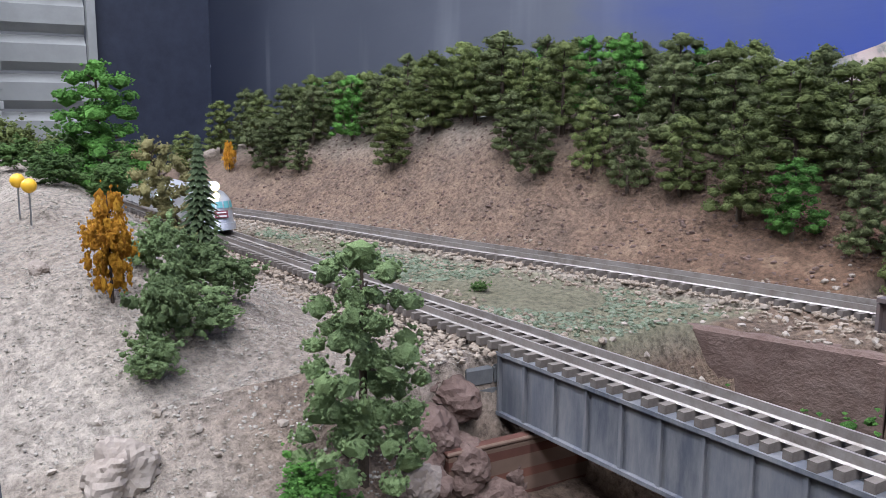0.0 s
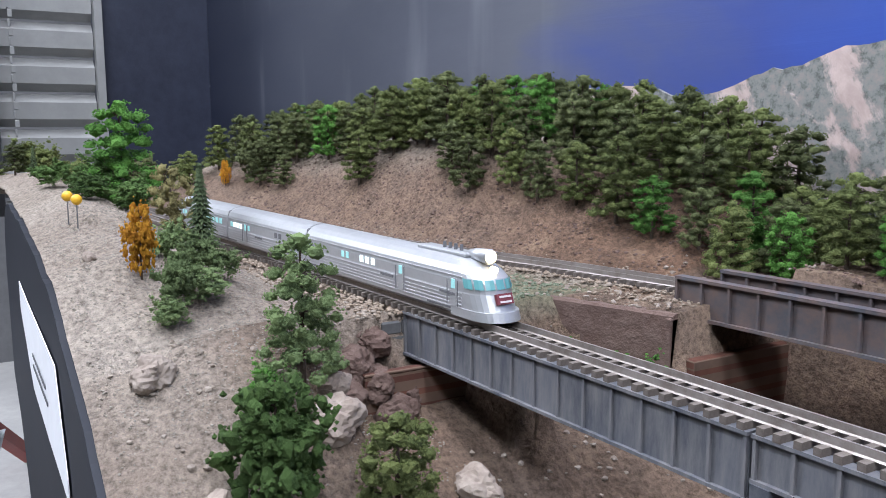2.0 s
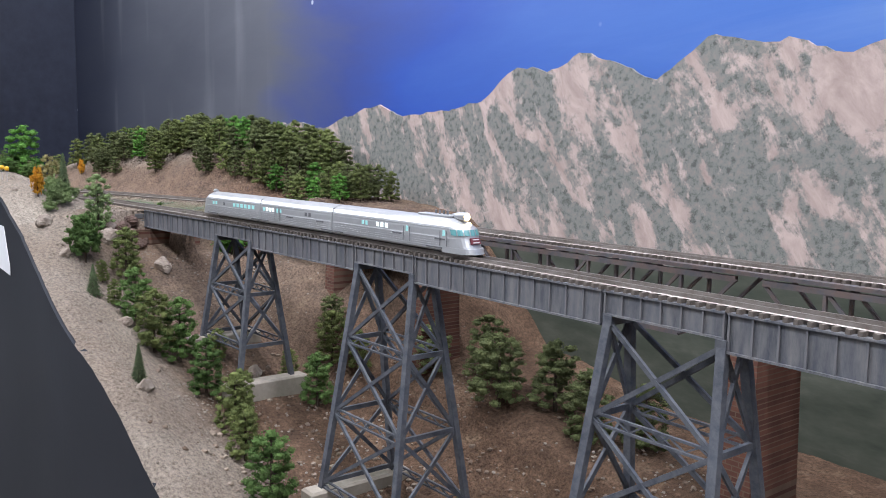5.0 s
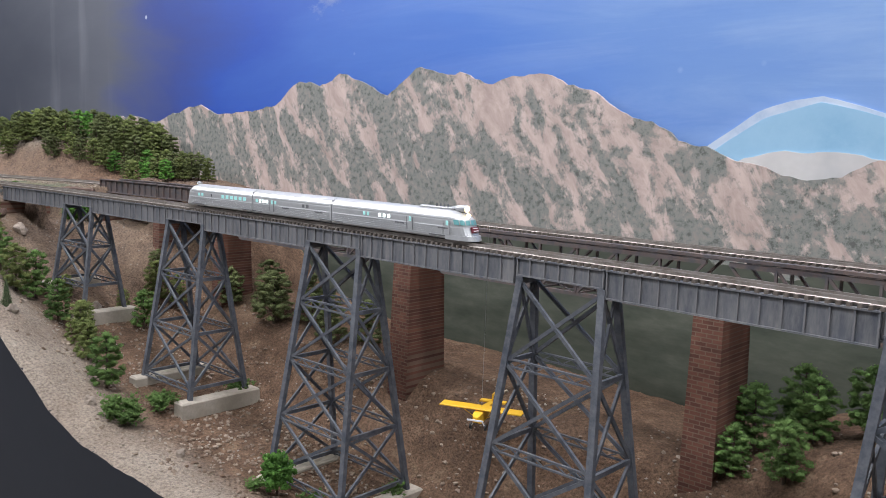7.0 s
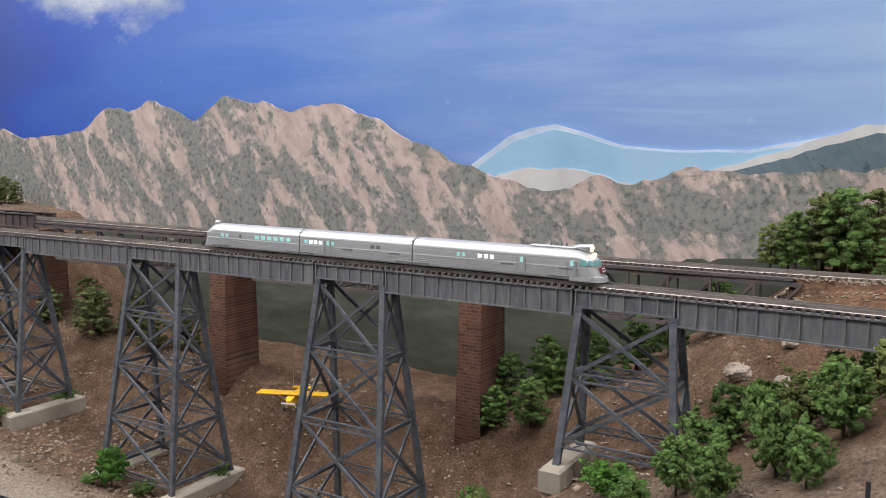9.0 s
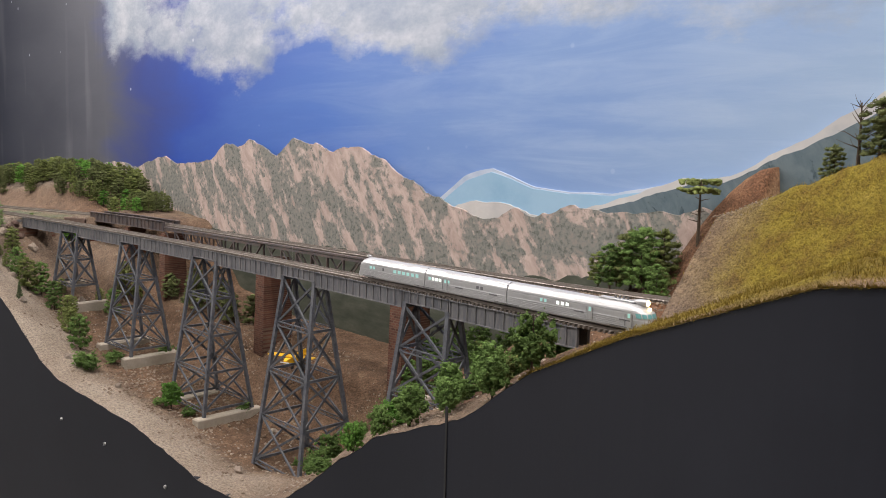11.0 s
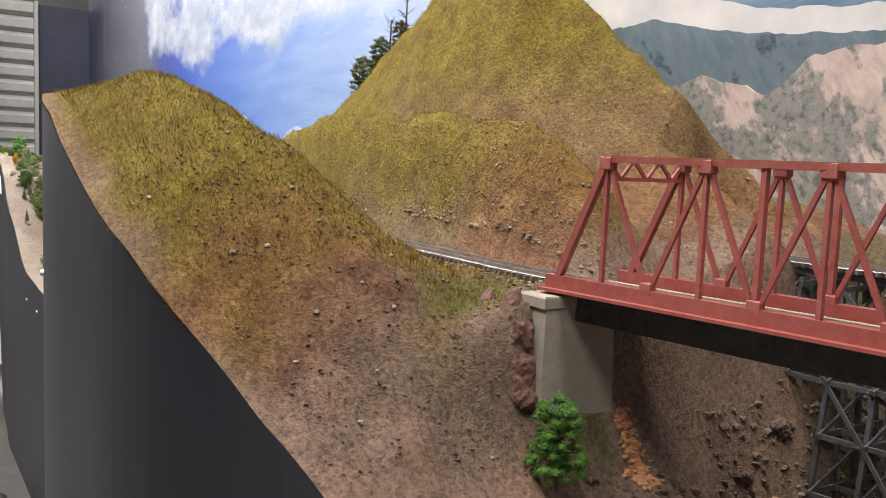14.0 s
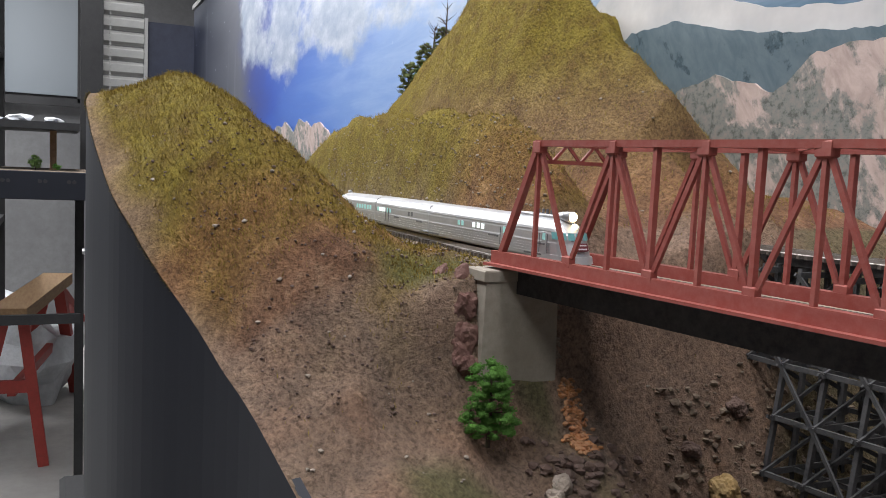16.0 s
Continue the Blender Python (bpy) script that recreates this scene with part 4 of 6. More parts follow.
# ---------- red through truss, abutments ----------
def truss_bridge():
    ob = thing("truss_bridge", "oxide red through truss bridge on a dark girder", "bridge")
    x0, x1, p = 1.724, 2.03, 0.043
    cy = lambda x: front_y(x) + 0.001
    zb, zt = 1.2058, 1.2565
    for s in (-1, 1):
        y = lambda x: cy(x) + s * 0.0205
        P = lambda x, z: Vector((x, y(x), z))
        part("bottom_chord", MB().beam(P(x0 - 0.004, zb - 0.0005), P(x1, zb - 0.0005), 0.0042, 0.006).beam(P(x0 - 0.005, zb - 0.0035) + Vector((0, s * 0.002, 0)), P(x1, zb - 0.0035) + Vector((0, s * 0.002, 0)), 0.007, 0.0012), TRUSSRED, ob)
        tops = [1.748 + p * i for i in range(7)]
        part("top_chord", MB().beam(P(tops[0] - 0.001, zt), P(x1, zt), 0.0036, 0.0026), TRUSSRED, ob)
        part("end_post", MB().beam(P(x0 + 0.002, zb + 0.002), P(tops[0], zt), 0.0030, 0.0027), TRUSSRED, ob)
        for i, x in enumerate(tops):
            if x > x1:
                break
            part("vertical", MB().beam(P(x, zb), P(x, zt), 0.0017, 0.0018), TRUSSRED, ob)
            xm = x + p / 2
            if xm < x1:
                if i:
                    part("vertical", MB().beam(P(xm, zb), P(xm, zt), 0.0021, 0.0022), TRUSSRED, ob)
                part("diagonal", MB().beam(P(x, zt), P(xm, zb), 0.0017, 0.0017), TRUSSRED, ob)
                if x + p < x1:
                    part("diagonal", MB().beam(P(x + p, zt), P(xm, zb), 0.0017, 0.0017), TRUSSRED, ob)
                part("gusset", MB().box(P(xm, zb + 0.003), (0.0055, 0.003, 0.005), bev=0.0006), TRUSSRED, ob)
            part("gusset", MB().box(P(x, zt - 0.0015), (0.0058, 0.0038, 0.0055), bev=0.0006), TRUSSRED, ob)
    portal = MB()
    for z in (zt, zt - 0.0075):
        portal.beam((1.748, cy(1.748) - 0.021, z), (1.748, cy(1.748) + 0.021, z), 0.0016)
    for i in range(6):
        a, b = -0.021 + 0.007 * i, -0.014 + 0.007 * i
        portal.beam((1.748, cy(1.748) + a, zt - 0.0075 * (i % 2)), (1.748, cy(1.748) + b, zt - 0.0075 * ((i + 1) % 2)), 0.0012)
    part("portal_frame", portal, TRUSSRED, ob)
    for i in range(1, 6):
        x = 1.748 + p * i
        part("top_strut", MB().beam((x, cy(x) - 0.021, zt), (x, cy(x) + 0.021, zt), 0.0018), TRUSSRED, ob)
        part("top_lateral", MB().beam((x, cy(x) - 0.021, zt), (x - p, cy(x - p) + 0.021, zt), 0.0011), TRUSSRED, ob)
    part("deck", MB().beam((x0, cy(x0), zb - 0.004), (x1, cy(x1), zb - 0.004), 0.040, 0.002), TRUSSRED, ob)
    part("walkway", MB().beam((x0, cy(x0), zb - 0.0022), (x1, cy(x1), zb - 0.0022), 0.026, 0.0012), CONCRETE, ob, "pale weathered deck boards")
    part("under_girder", MB().beam((x0 + 0.004, cy(x0) - 0.014, zb - 0.0105), (x1, cy(x1) - 0.014, zb - 0.0105), 0.003, 0.011).beam((x0 + 0.004, cy(x0) + 0.014, zb - 0.0105), (x1, cy(x1) + 0.014, zb - 0.0105), 0.003, 0.011), BLACKWOOD, ob, "dark blue-grey plate girder")


truss_bridge()


def abutment(x, y, w, depth, z0, z1):
    ob = thing("abutment", "pale cast concrete bridge abutment with a bearing shelf", "abutment")
    hw = w / 2
    ring = lambda z, k: [(x - depth / 2, y - hw * k, z), (x + depth / 2 * k, y - hw * k, z), (x + depth / 2 * k, y + hw * k, z), (x - depth / 2, y + hw * k, z)]
    part("shaft", MB().loft([ring(z0, 1.14), ring(z1 - 0.0052, 1.0)]), CONCRETE, ob)
    part("bearing_shelf", MB().loft([ring(z1 - 0.005, 1.07), ring(z1 - 0.0008, 1.07), ring(z1, 1.03)]), CONCRETE, ob)


abutment(1.7235, -0.0435, 0.037, 0.016, 1.10, 1.2005)
stones("scree", 110, lambda r: (lambda x, y: (x, y, ground_z(x, y)[0] + 0.0006))(r.triangular(1.742, 1.80, 1.752), r.triangular(-0.06, 0.03, -0.035)), BROWNROCK, "flat brown and tan scree below the truss bridge", random.Random(41), (0.0008, 0.0034), "scree")


def crag(x, y, z, s, seed, material, label, squash=0.8, name="rock"):
    mb = MB()
    rnd = random.Random(seed)
    off = rnd.random() * 50
    vs, fs = ICO[2]
    out = []
    for v in vs:
        d = 1 + 0.42 * noise.noise((v[0] * 1.1 + off, v[1] * 1.1, v[2] * 1.1)) + 0.22 * abs(noise.noise((v[0] * 3 + off, v[1] * 3, v[2] * 3))) + 0.07 * noise.noise((v[0] * 9 + off, v[1] * 9, v[2] * 9))
        out.append((v[0] * d * s, v[1] * d * s * 0.8, v[2] * d * s * squash))
    mb.add(out, fs)
    ob = part(name, mb, material)
    ob.matrix_basis = pose(x, y, z, 0, rnd.uniform(-15, 15), rnd.uniform(0, 360))
    return tagged(ob, label, "rock", "scattered rocks")


def cut_stone_abutment():
    ob = thing("stone_abutment", "grey cut stone bridge abutment on a brick plinth", "abutment")
    rnd = random.Random(4)
    y0 = front_y(-0.142)
    for row in range(5):
        z = 1.189 - 0.0052 * row
        for k in range(4):
            w = rnd.uniform(0.007, 0.0095)
            part("stone", MB().box((-0.1425 - rnd.uniform(0, 0.001), y0 - 0.0125 + 0.0083 * k, z - 0.0026), (0.0105, w, 0.0048), bev=0.0006), GREYSTONE, ob)
    for i, (x, y, z, s) in enumerate(((-0.140, -0.030, 1.182, 0.008), (-0.134, -0.040, 1.176, 0.009), (-0.128, -0.034, 1.170, 0.008), (-0.146, -0.036, 1.185, 0.007), (-0.126, -0.046, 1.168, 0.007), (-0.138, -0.052, 1.176, 0.008))):
        crag(x, y, z, s, 70 + i, BROWNROCK, "dark brown rock ledge beside the abutment", 0.7, "rock_ledge")
    part("brick_wall", MB().box((-0.1252, -0.005, 1.152), (0.0028, 0.070, 0.044), bev=0.0004), BRICK, ob, "low red brick wall")
    part("brick_wall", MB().box((-0.1390, -0.0386, 1.152), (0.0246, 0.0028, 0.044), bev=0.0004), BRICK, ob, "low red brick wall")
    part("coping", MB().box((-0.1252, -0.005, 1.1746), (0.0034, 0.0706, 0.0010), bev=0.0003), BRICK, ob)
    part("coping", MB().box((-0.1390, -0.0386, 1.1746), (0.0240, 0.0034, 0.0010), bev=0.0003), BRICK, ob)


cut_stone_abutment()
pl = thing("retaining_wall", "brown plaster retaining wall under the rear track", "retaining wall")
def wall_panel():
    """A rendered wall along the edge of the rear track bed, with a rough top."""
    rings = []
    for i in range(15):
        u = i / 14
        x, y = -0.1450 + 0.055 * u, 0.0480 + 0.0201 * u
        w = 0.0012 * noise.noise((u * 9, 2.0, 0))
        top = 1.1902 + 0.0008 * noise.noise((u * 14, 5.0, 0))
        rings.append([(x, y + w * 0.4, 1.10), (x, y - 0.0006 + w, 1.165), (x, y, top - 0.001), (x, y + 0.0012, top), (x, y + 0.0058, top), (x, y + 0.006, 1.10)])
    return MB().loft(rings)


part("panel", wall_panel(), BROWNROCK, pl)
part("end_face", MB().box((-0.0925, 0.0790, 1.145), (0.005, 0.024, 0.088), bev=0.0008), BROWNROCK, pl)
part("brick_footing", MB().box((-0.0935, 0.098, 1.135), (0.022, 0.052, 0.078), bev=0.0008), BRICK, pl)


for i, (x, y, s) in enumerate(((-0.125, -0.109, 0.0068), (-0.092, -0.065, 0.008), (-0.082, -0.021, 0.008), (0.109, -0.102, 0.006), (0.051, 0.003, 0.007), (-0.102, -0.06, 0.005), (0.075, -0.013, 0.006), (0.929, 0.054, 0.006), (0.93, 0.075, 0.005), (0.95, 0.05, 0.004), (-0.213, -0.113, 0.0028), (-0.075, -0.104, 0.005), (0.0, -0.08, 0.005), (-0.12, -0.03, 0.007), (-0.128, -0.022, 0.006), (0.18, -0.05, 0.004), (0.24, -0.09, 0.005), (1.766, -0.039, 0.005), (1.772, -0.046, 0.004), (0.62, -0.06, 0.005), (0.35, -0.07, 0.004), (0.55, 0.03, 0.005), (0.9, 0.07, 0.008))):
    crag(x, y, ground_z(x, y)[0] + s * 0.35, s, i, ROCK if i not in (13, 14) else BROWNROCK, "rough pale rock lying on the slope" if i not in (13, 14) else "brown rock ledge in the slope")


for i, (x, y, z, q) in enumerate(((1.711, -0.063, 1.190, 0.0085), (1.717, -0.068, 1.181, 0.0100), (1.710, -0.073, 1.184, 0.0085), (1.722, -0.069, 1.168, 0.0085), (1.700, -0.070, 1.190, 0.008), (1.725, -0.068, 1.157, 0.008), (1.714, -0.079, 1.173, 0.009))):
    crag(x, y, z, q, 150 + i, REDROCK, "red-brown folded rock ledge beside the abutment", 1.15, "rock_ledge")
def seam_at(rnd):
    u = rnd.random()
    x, y = 1.7325 + 0.020 * u + rnd.gauss(0, 0.0012), -0.0165 + rnd.gauss(0, 0.0028)
    return (x, y, ground_z(x, y)[0] + 0.0004)


stones("orange_seam", 260, seam_at, ORANGEROCK, "crumbly orange rock seam beside the abutment", random.Random(45), (0.0006, 0.0021), "rock")
for i, (x, y, q) in enumerate(((1.756, 0.060, 0.009), (1.763, 0.080, 0.012), (1.775, 0.090, 0.009), (1.742, 0.078, 0.006), (1.748, 0.045, 0.005))):
    crag(x, y, ground_z(x, y)[0] + q * 0.3, q, 120 + i, TANROCK if i < 3 else BROWNROCK, "yellow-tan boulder in the ravine below the truss" if i < 3 else "brown boulder in the ravine", 0.8)


def ravine_at(rnd):
    x, y = rnd.uniform(1.735, 1.90), rnd.uniform(0.03, 0.16)
    return (x, y, ground_z(x, y)[0] + 0.001)


stones("ravine_rubble", 1300, ravine_at, RUBBLE, "tan and brown broken rock in the ravine", random.Random(44), (0.0006, 0.0026), "rubble")


def gravel_at(rnd):
    x = rnd.uniform(-0.15, 1.02) if rnd.random() < 0.93 else rnd.uniform(1.5, 1.95)
    y = rnd.uniform(edge_y(x) + 0.002, 0.15)
    if noise.noise((x * 14, y * 14, 7)) < rnd.uniform(-0.35, 0.45):
        return None
    return (x, y, ground_z(x, y)[0] + 0.0003)


def floor_stones(rnd):
    x = rnd.triangular(0.0, 0.95, 0.35)
    y = rnd.triangular(edge_y(x) + 0.004, 0.16, -0.04)
    return (x, y, ground_z(x, y)[0] + 0.0004) if noise.noise((x * 20, y * 20, 3)) > rnd.uniform(-0.5, 0.3) else None


stones("gorge_stones", 2600, floor_stones, FLOORSTONE, "pale and brown stones strewn over the gorge floor", random.Random(61), (0.0007, 0.0023), "gravel")
stones("gravel", 8000, gravel_at, GRAVEL, "loose grey and tan rubble on the slopes", random.Random(3), (0.0004, 0.0014), "gravel")


def sand_at(rnd):
    x = rnd.uniform(-0.42, 0.1)
    if rnd.random() < 0.5:
        x = rnd.uniform(-0.3, -0.1)
    y = rnd.uniform(edge_y(x), front_y(x) - 0.012)
    return (x, y, ground_z(x, y)[0])


stones("sand_grains", 9000, sand_at, SANDGRAIN, "coarse sand grains on the bank", random.Random(31), (0.0002, 0.0005), "sand")


def cut_rubble(rnd):
    if rnd.random() < 0.5:
        x = rnd.uniform(0.9, 1.12)
        y = far_y(x) + rnd.uniform(0.012, 0.05)
    else:
        x = rnd.uniform(1.42, 1.73)
        y = front_y(x) + rnd.uniform(0.008, 0.0125)
    return (x, y, ground_z(x, y)[0] + 0.0005)


stones("cutting_rubble", 1500, cut_rubble, BALLAST, "orange and tan broken stone beside the cutting", random.Random(6), (0.0006, 0.0017), "rubble")


# ---------- static grass ----------
def grass_tufts():
    rnd = random.Random(8)
    v, f = [], []
    n = 0
    while n < 95000:
        x = rnd.uniform(1.04, 1.75)
        y = rnd.uniform(edge_y(x), 0.215) if rnd.random() < 0.55 else rnd.uniform(edge_y(x), front_y(x))
        z, br, ol, rd, ms = ground_z(x, y)
        if rnd.random() > ol:
            if rnd.random() > 0.02:
                n += 0.2
                continue
        h = rnd.uniform(0.0012, 0.0030)
        a = rnd.uniform(0, 6.28)
        w = 0.00022
        dx, dy = math.cos(a) * w, math.sin(a) * w
        lx, ly = rnd.gauss(0, 0.0011), rnd.gauss(0, 0.0011) - 0.0004
        k = len(v)
        v += [(x - dx, y - dy, z - 0.0003), (x + dx, y + dy, z - 0.0003), (x + lx, y + ly, z + h)]
        f.append((k, k + 1, k + 2))
        n += 1
    # fringe hanging over the fascia
    for _ in range(7000):
        x = rnd.uniform(1.06, 1.66)
        y = edge_y(x) - 0.0055
        z, h = lerp_table(x, EDGE_Z), rnd.uniform(0.0015, 0.0042)
        a, k = rnd.gauss(0, 0.0012), len(v)
        v += [(x - 0.0002, y, z - 0.0012), (x + 0.0002, y, z - 0.0012), (x + a, y - h * 0.6, z + rnd.uniform(-0.5, 0.6) * h)]
        f.append((k, k + 1, k + 2))
    me = bpy.data.meshes.new("static_grass")
    me.from_pydata(v, [], f)
    me.materials.append(GRASS)
    tagged(new("static_grass", me), "dry olive static grass fibres on the hills", "grass", kind="stuff")


grass_tufts()


# ---------- trees ----------
def crown_mesh(kind, seed):
    """A crown of foam clumps on branch whorls, 1 high, with gaps and an uneven outline."""
    rnd = random.Random(seed)
    mb = MB()
    if kind == "pine":
        levels = 7
        for i in range(levels):
            z = 0.22 + 0.70 * i / (levels - 1)
            R = 0.30 * math.sqrt(max(0.03, 1 - ((z - 0.36) / 0.68) ** 2)) * rnd.uniform(0.80, 1.12)
            n = max(3, round(9 * R / 0.3))
            off = rnd.random() * 6.28
            for j in range(n + n // 2):
                a = off + j * 6.283 / n + rnd.uniform(-0.35, 0.35)
                r = R * (rnd.uniform(0.72, 1.05) if j < n else rnd.uniform(0.2, 0.45))
                c = (r * math.cos(a), r * math.sin(a), z - 0.09 * r / 0.3 + rnd.uniform(-0.025, 0.025))
                q = rnd.uniform(0.050, 0.082)
                mb.blob(c, q * 0.85, rnd, 0.72, 0.3, 0)
                for _ in range(30):
                    u, b = rnd.uniform(-0.35, 1), rnd.uniform(0, 6.283)
                    s = math.sqrt(1 - u * u)
                    mb.bit((c[0] + q * 1.1 * s * math.cos(b), c[1] + q * 1.1 * s * math.sin(b), c[2] + 0.78 * q * u), rnd.uniform(0.007, 0.015), rnd)
        mb.blob((0, 0, 0.955), 0.07, rnd, 0.7, 0.3, 0)
        for _ in range(20):
            mb.bit((rnd.gauss(0, 0.045), rnd.gauss(0, 0.045), 0.965 + rnd.gauss(0, 0.02)), 0.018, rnd)
    elif kind == "round":
        for i in range(150):
            u, a = rnd.uniform(-1, 1), rnd.uniform(0, 6.283)
            k = rnd.random() ** 0.4
            s = math.sqrt(1 - u * u)
            lump = 1 + 0.25 * math.sin(3 * a + seed) * math.cos(2.3 * u + seed)
            c = (0.40 * k * s * math.cos(a) * lump, 0.40 * k * s * math.sin(a) * lump, 0.55 + 0.42 * k * u)
            mb.blob(c, rnd.uniform(0.04, 0.075), rnd, 0.85, 0.4, 0)
            for _ in range(7):
                mb.bit((c[0] * 1.06 + rnd.gauss(0, 0.04), c[1] * 1.06 + rnd.gauss(0, 0.04), c[2] + rnd.gauss(0.01, 0.035)), rnd.uniform(0.014, 0.03), rnd)
    elif kind == "bush":
        for lobe in range(4):
            a = rnd.uniform(0, 6.283)
            lc = (0.26 * math.cos(a), 0.26 * math.sin(a), rnd.uniform(0.25, 0.7))
            for i in range(38):
                p = [rnd.gauss(0, 0.13) for _ in range(3)]
                mb.blob((lc[0] + p[0], lc[1] + p[1], max(0.04, lc[2] + p[2])), rnd.uniform(0.04, 0.075), rnd, 0.85, 0.4, 0)
                for _ in range(6):
                    mb.bit((lc[0] + p[0] * 1.15 + rnd.gauss(0, 0.05), lc[1] + p[1] * 1.15 + rnd.gauss(0, 0.05), max(0.03, lc[2] + p[2] * 1.1 + rnd.gauss(0.01, 0.04))), rnd.uniform(0.015, 0.032), rnd)
    elif kind == "fir":
        for i in range(22):
            z = 0.05 + 0.92 * i / 21
            R = 0.25 * (1 - z) + 0.02
            n = 12
            for j in range(n):
                a = j * 6.283 / n + i * 0.4 + rnd.uniform(-0.2, 0.2)
                tip = Vector((R * math.cos(a), R * math.sin(a), z - 0.05 - 0.12 * R))
                root = Vector((0, 0, z))
                side = Vector((-math.sin(a), math.cos(a), 0)) * 0.028
                m = root.lerp(tip, 0.55)
                k = [root, m + side, tip, m - side, m + Vector((0, 0, 0.02))]
                mb.add(k, [(0, 1, 4), (1, 2, 4), (2, 3, 4), (3, 0, 4), (0, 3, 2, 1)])
    elif kind == "flat":
        for (cx, cy, cz, r) in ((0.0, 0, 0.92, 0.30), (-0.22, 0.05, 0.78, 0.22), (0.22, -0.05, 0.80, 0.24)):
            for i in range(45):
                a, k = rnd.uniform(0, 6.283), rnd.random() ** 0.5
                mb.blob((cx + r * k * math.cos(a), cy + r * k * math.sin(a), cz + rnd.uniform(-0.035, 0.03)), rnd.uniform(0.03, 0.06), rnd, 0.6, 0.35, 0)
    return mb


def trunk_mesh(kind, seed):
    rnd = random.Random(seed + 50)
    mb = MB()
    mb.tube((0, 0, -0.04), (0.01, 0, 0.5), 0.030, 0.020, 7).tube((0.01, 0, 0.5), (0, 0, 0.93), 0.020, 0.007, 6)
    if kind in ("pine", "flat", "dead", "round"):
        for i in range(12 if kind != "dead" else 16):
            a, z = rnd.uniform(0, 6.283), rnd.uniform(0.28, 0.88)
            r = 0.2 * (1.1 - z) + 0.05
            e = (r * math.cos(a), r * math.sin(a), z + (0.03 if kind != "dead" else rnd.uniform(0.03, 0.16)))
            mb.tube((0, 0, z), e, 0.009, 0.004, 5)
            if kind == "dead":
                mb.tube(e, (e[0] * 1.4, e[1] * 1.3, e[2] + rnd.uniform(-0.02, 0.09)), 0.004, 0.002, 4)
    return mb


CROWNS, TRUNKS = {}, {}


def tree(kind, seed, x, y, h, material, label, category="tree", group="", spread=1.0, z=None, lean=0, name=None):
    rnd = random.Random(hash((round(x * 1e4), round(y * 1e4))) % 9999)
    v = seed % (5 if kind == "pine" else 3)
    ob = thing(name or ("pine_tree" if kind == "pine" else {"fir": "fir_tree", "bush": "bush", "flat": "umbrella_pine", "round": "leafy_tree", "dead": "dead_tree"}[kind]), label, category, group)
    zz = ground_z(x, y)[0] - 0.001 if z is None else z
    ob.matrix_basis = pose(x, y, zz, lean, 0, rnd.uniform(0, 360)) @ Matrix.Diagonal((h * spread, h * spread, h, 1))
    if kind != "dead":
        key = (kind, v, material.name)
        if key not in CROWNS:
            CROWNS[key] = crown_mesh(kind, v + 1).mesh("crown")
            CROWNS[key].materials.append(material)
        c = new("crown", CROWNS[key])
        c.parent = ob
    if kind != "bush":
        key = (kind, v)
        if key not in TRUNKS:
            TRUNKS[key] = trunk_mesh(kind, v).mesh("trunk")
            TRUNKS[key].materials.append(BARK)
        t = new("trunk", TRUNKS[key])
        t.parent = ob
    return ob


def forest():
    """Dense pines over the bare hill, lower towards the bridge."""
    rnd = random.Random(21)
    n = 0
    for row in range(5):
        x = -0.58 + 0.011 * row
        while x < -0.035:
            base = far_y(x) + 0.060 - 0.020 * smooth_step(-0.22, -0.06, x)
            y = base + row * 0.019 + rnd.uniform(-0.005, 0.005)
            if y < 0.213 and not (row == 0 and x < -0.33 and rnd.random() < 0.65):
                h = rnd.uniform(0.039, 0.048) * (1 - 0.22 * smooth_step(-0.15, -0.03, x)) * (0.85 + 0.15 * smooth_step(-0.50, -0.36, x))
                if row == 0:
                    h *= rnd.uniform(0.62, 0.95)
                pale = 0.07 > rnd.random()
                tree("pine", n, x, y, h, BRIGHT if pale else (DARKPINE if rnd.random() < 0.5 else PINE),
                     "bright green foam pine tree in the wood" if pale else "olive green foam pine tree in the wood", "tree", "pine wood on the hill", rnd.uniform(0.82, 1.02))
                n += 1
            x += rnd.uniform(0.020, 0.029)


forest()
GORGE = [(-0.071, -0.0895, 0.044, 1), (-0.107, -0.0685, 0.047, 2), (-0.062, -0.0595, 0.045, 0), (-0.009, -0.0690, 0.047, 0), (-0.028, -0.0800, 0.022, 0), (0.026, -0.067, 0.051, 0), (0.025, -0.047, 0.052, 0), (-0.053, -0.082, 0.020, 0),
         (0.029, -0.018, 0.027, 0), (0.072, -0.045, 0.045, 0), (0.098, -0.030, 0.036, 0), (0.067, 0.026, 0.028, 0), (0.105, 0.030, 0.044, 0), (0.076, 0.060, 0.047, 0), (0.098, 0.072, 0.033, 0), (0.214, -0.063, 0.052, 0), (0.12, -0.044, 0.044, 0), (0.16, -0.055, 0.040, 0)]
for i, (x, y, h, b) in enumerate(GORGE):
    tree("pine" if b != 1 else "round", i, x, y, h, SOFT if b == 2 else MID if b else (PINE if i % 3 else MID), "dense deep green leafy tree on the gorge slope" if b else "green foam pine tree on the gorge slope", "tree", "trees on the gorge slope", 0.9 if not b else 0.8)
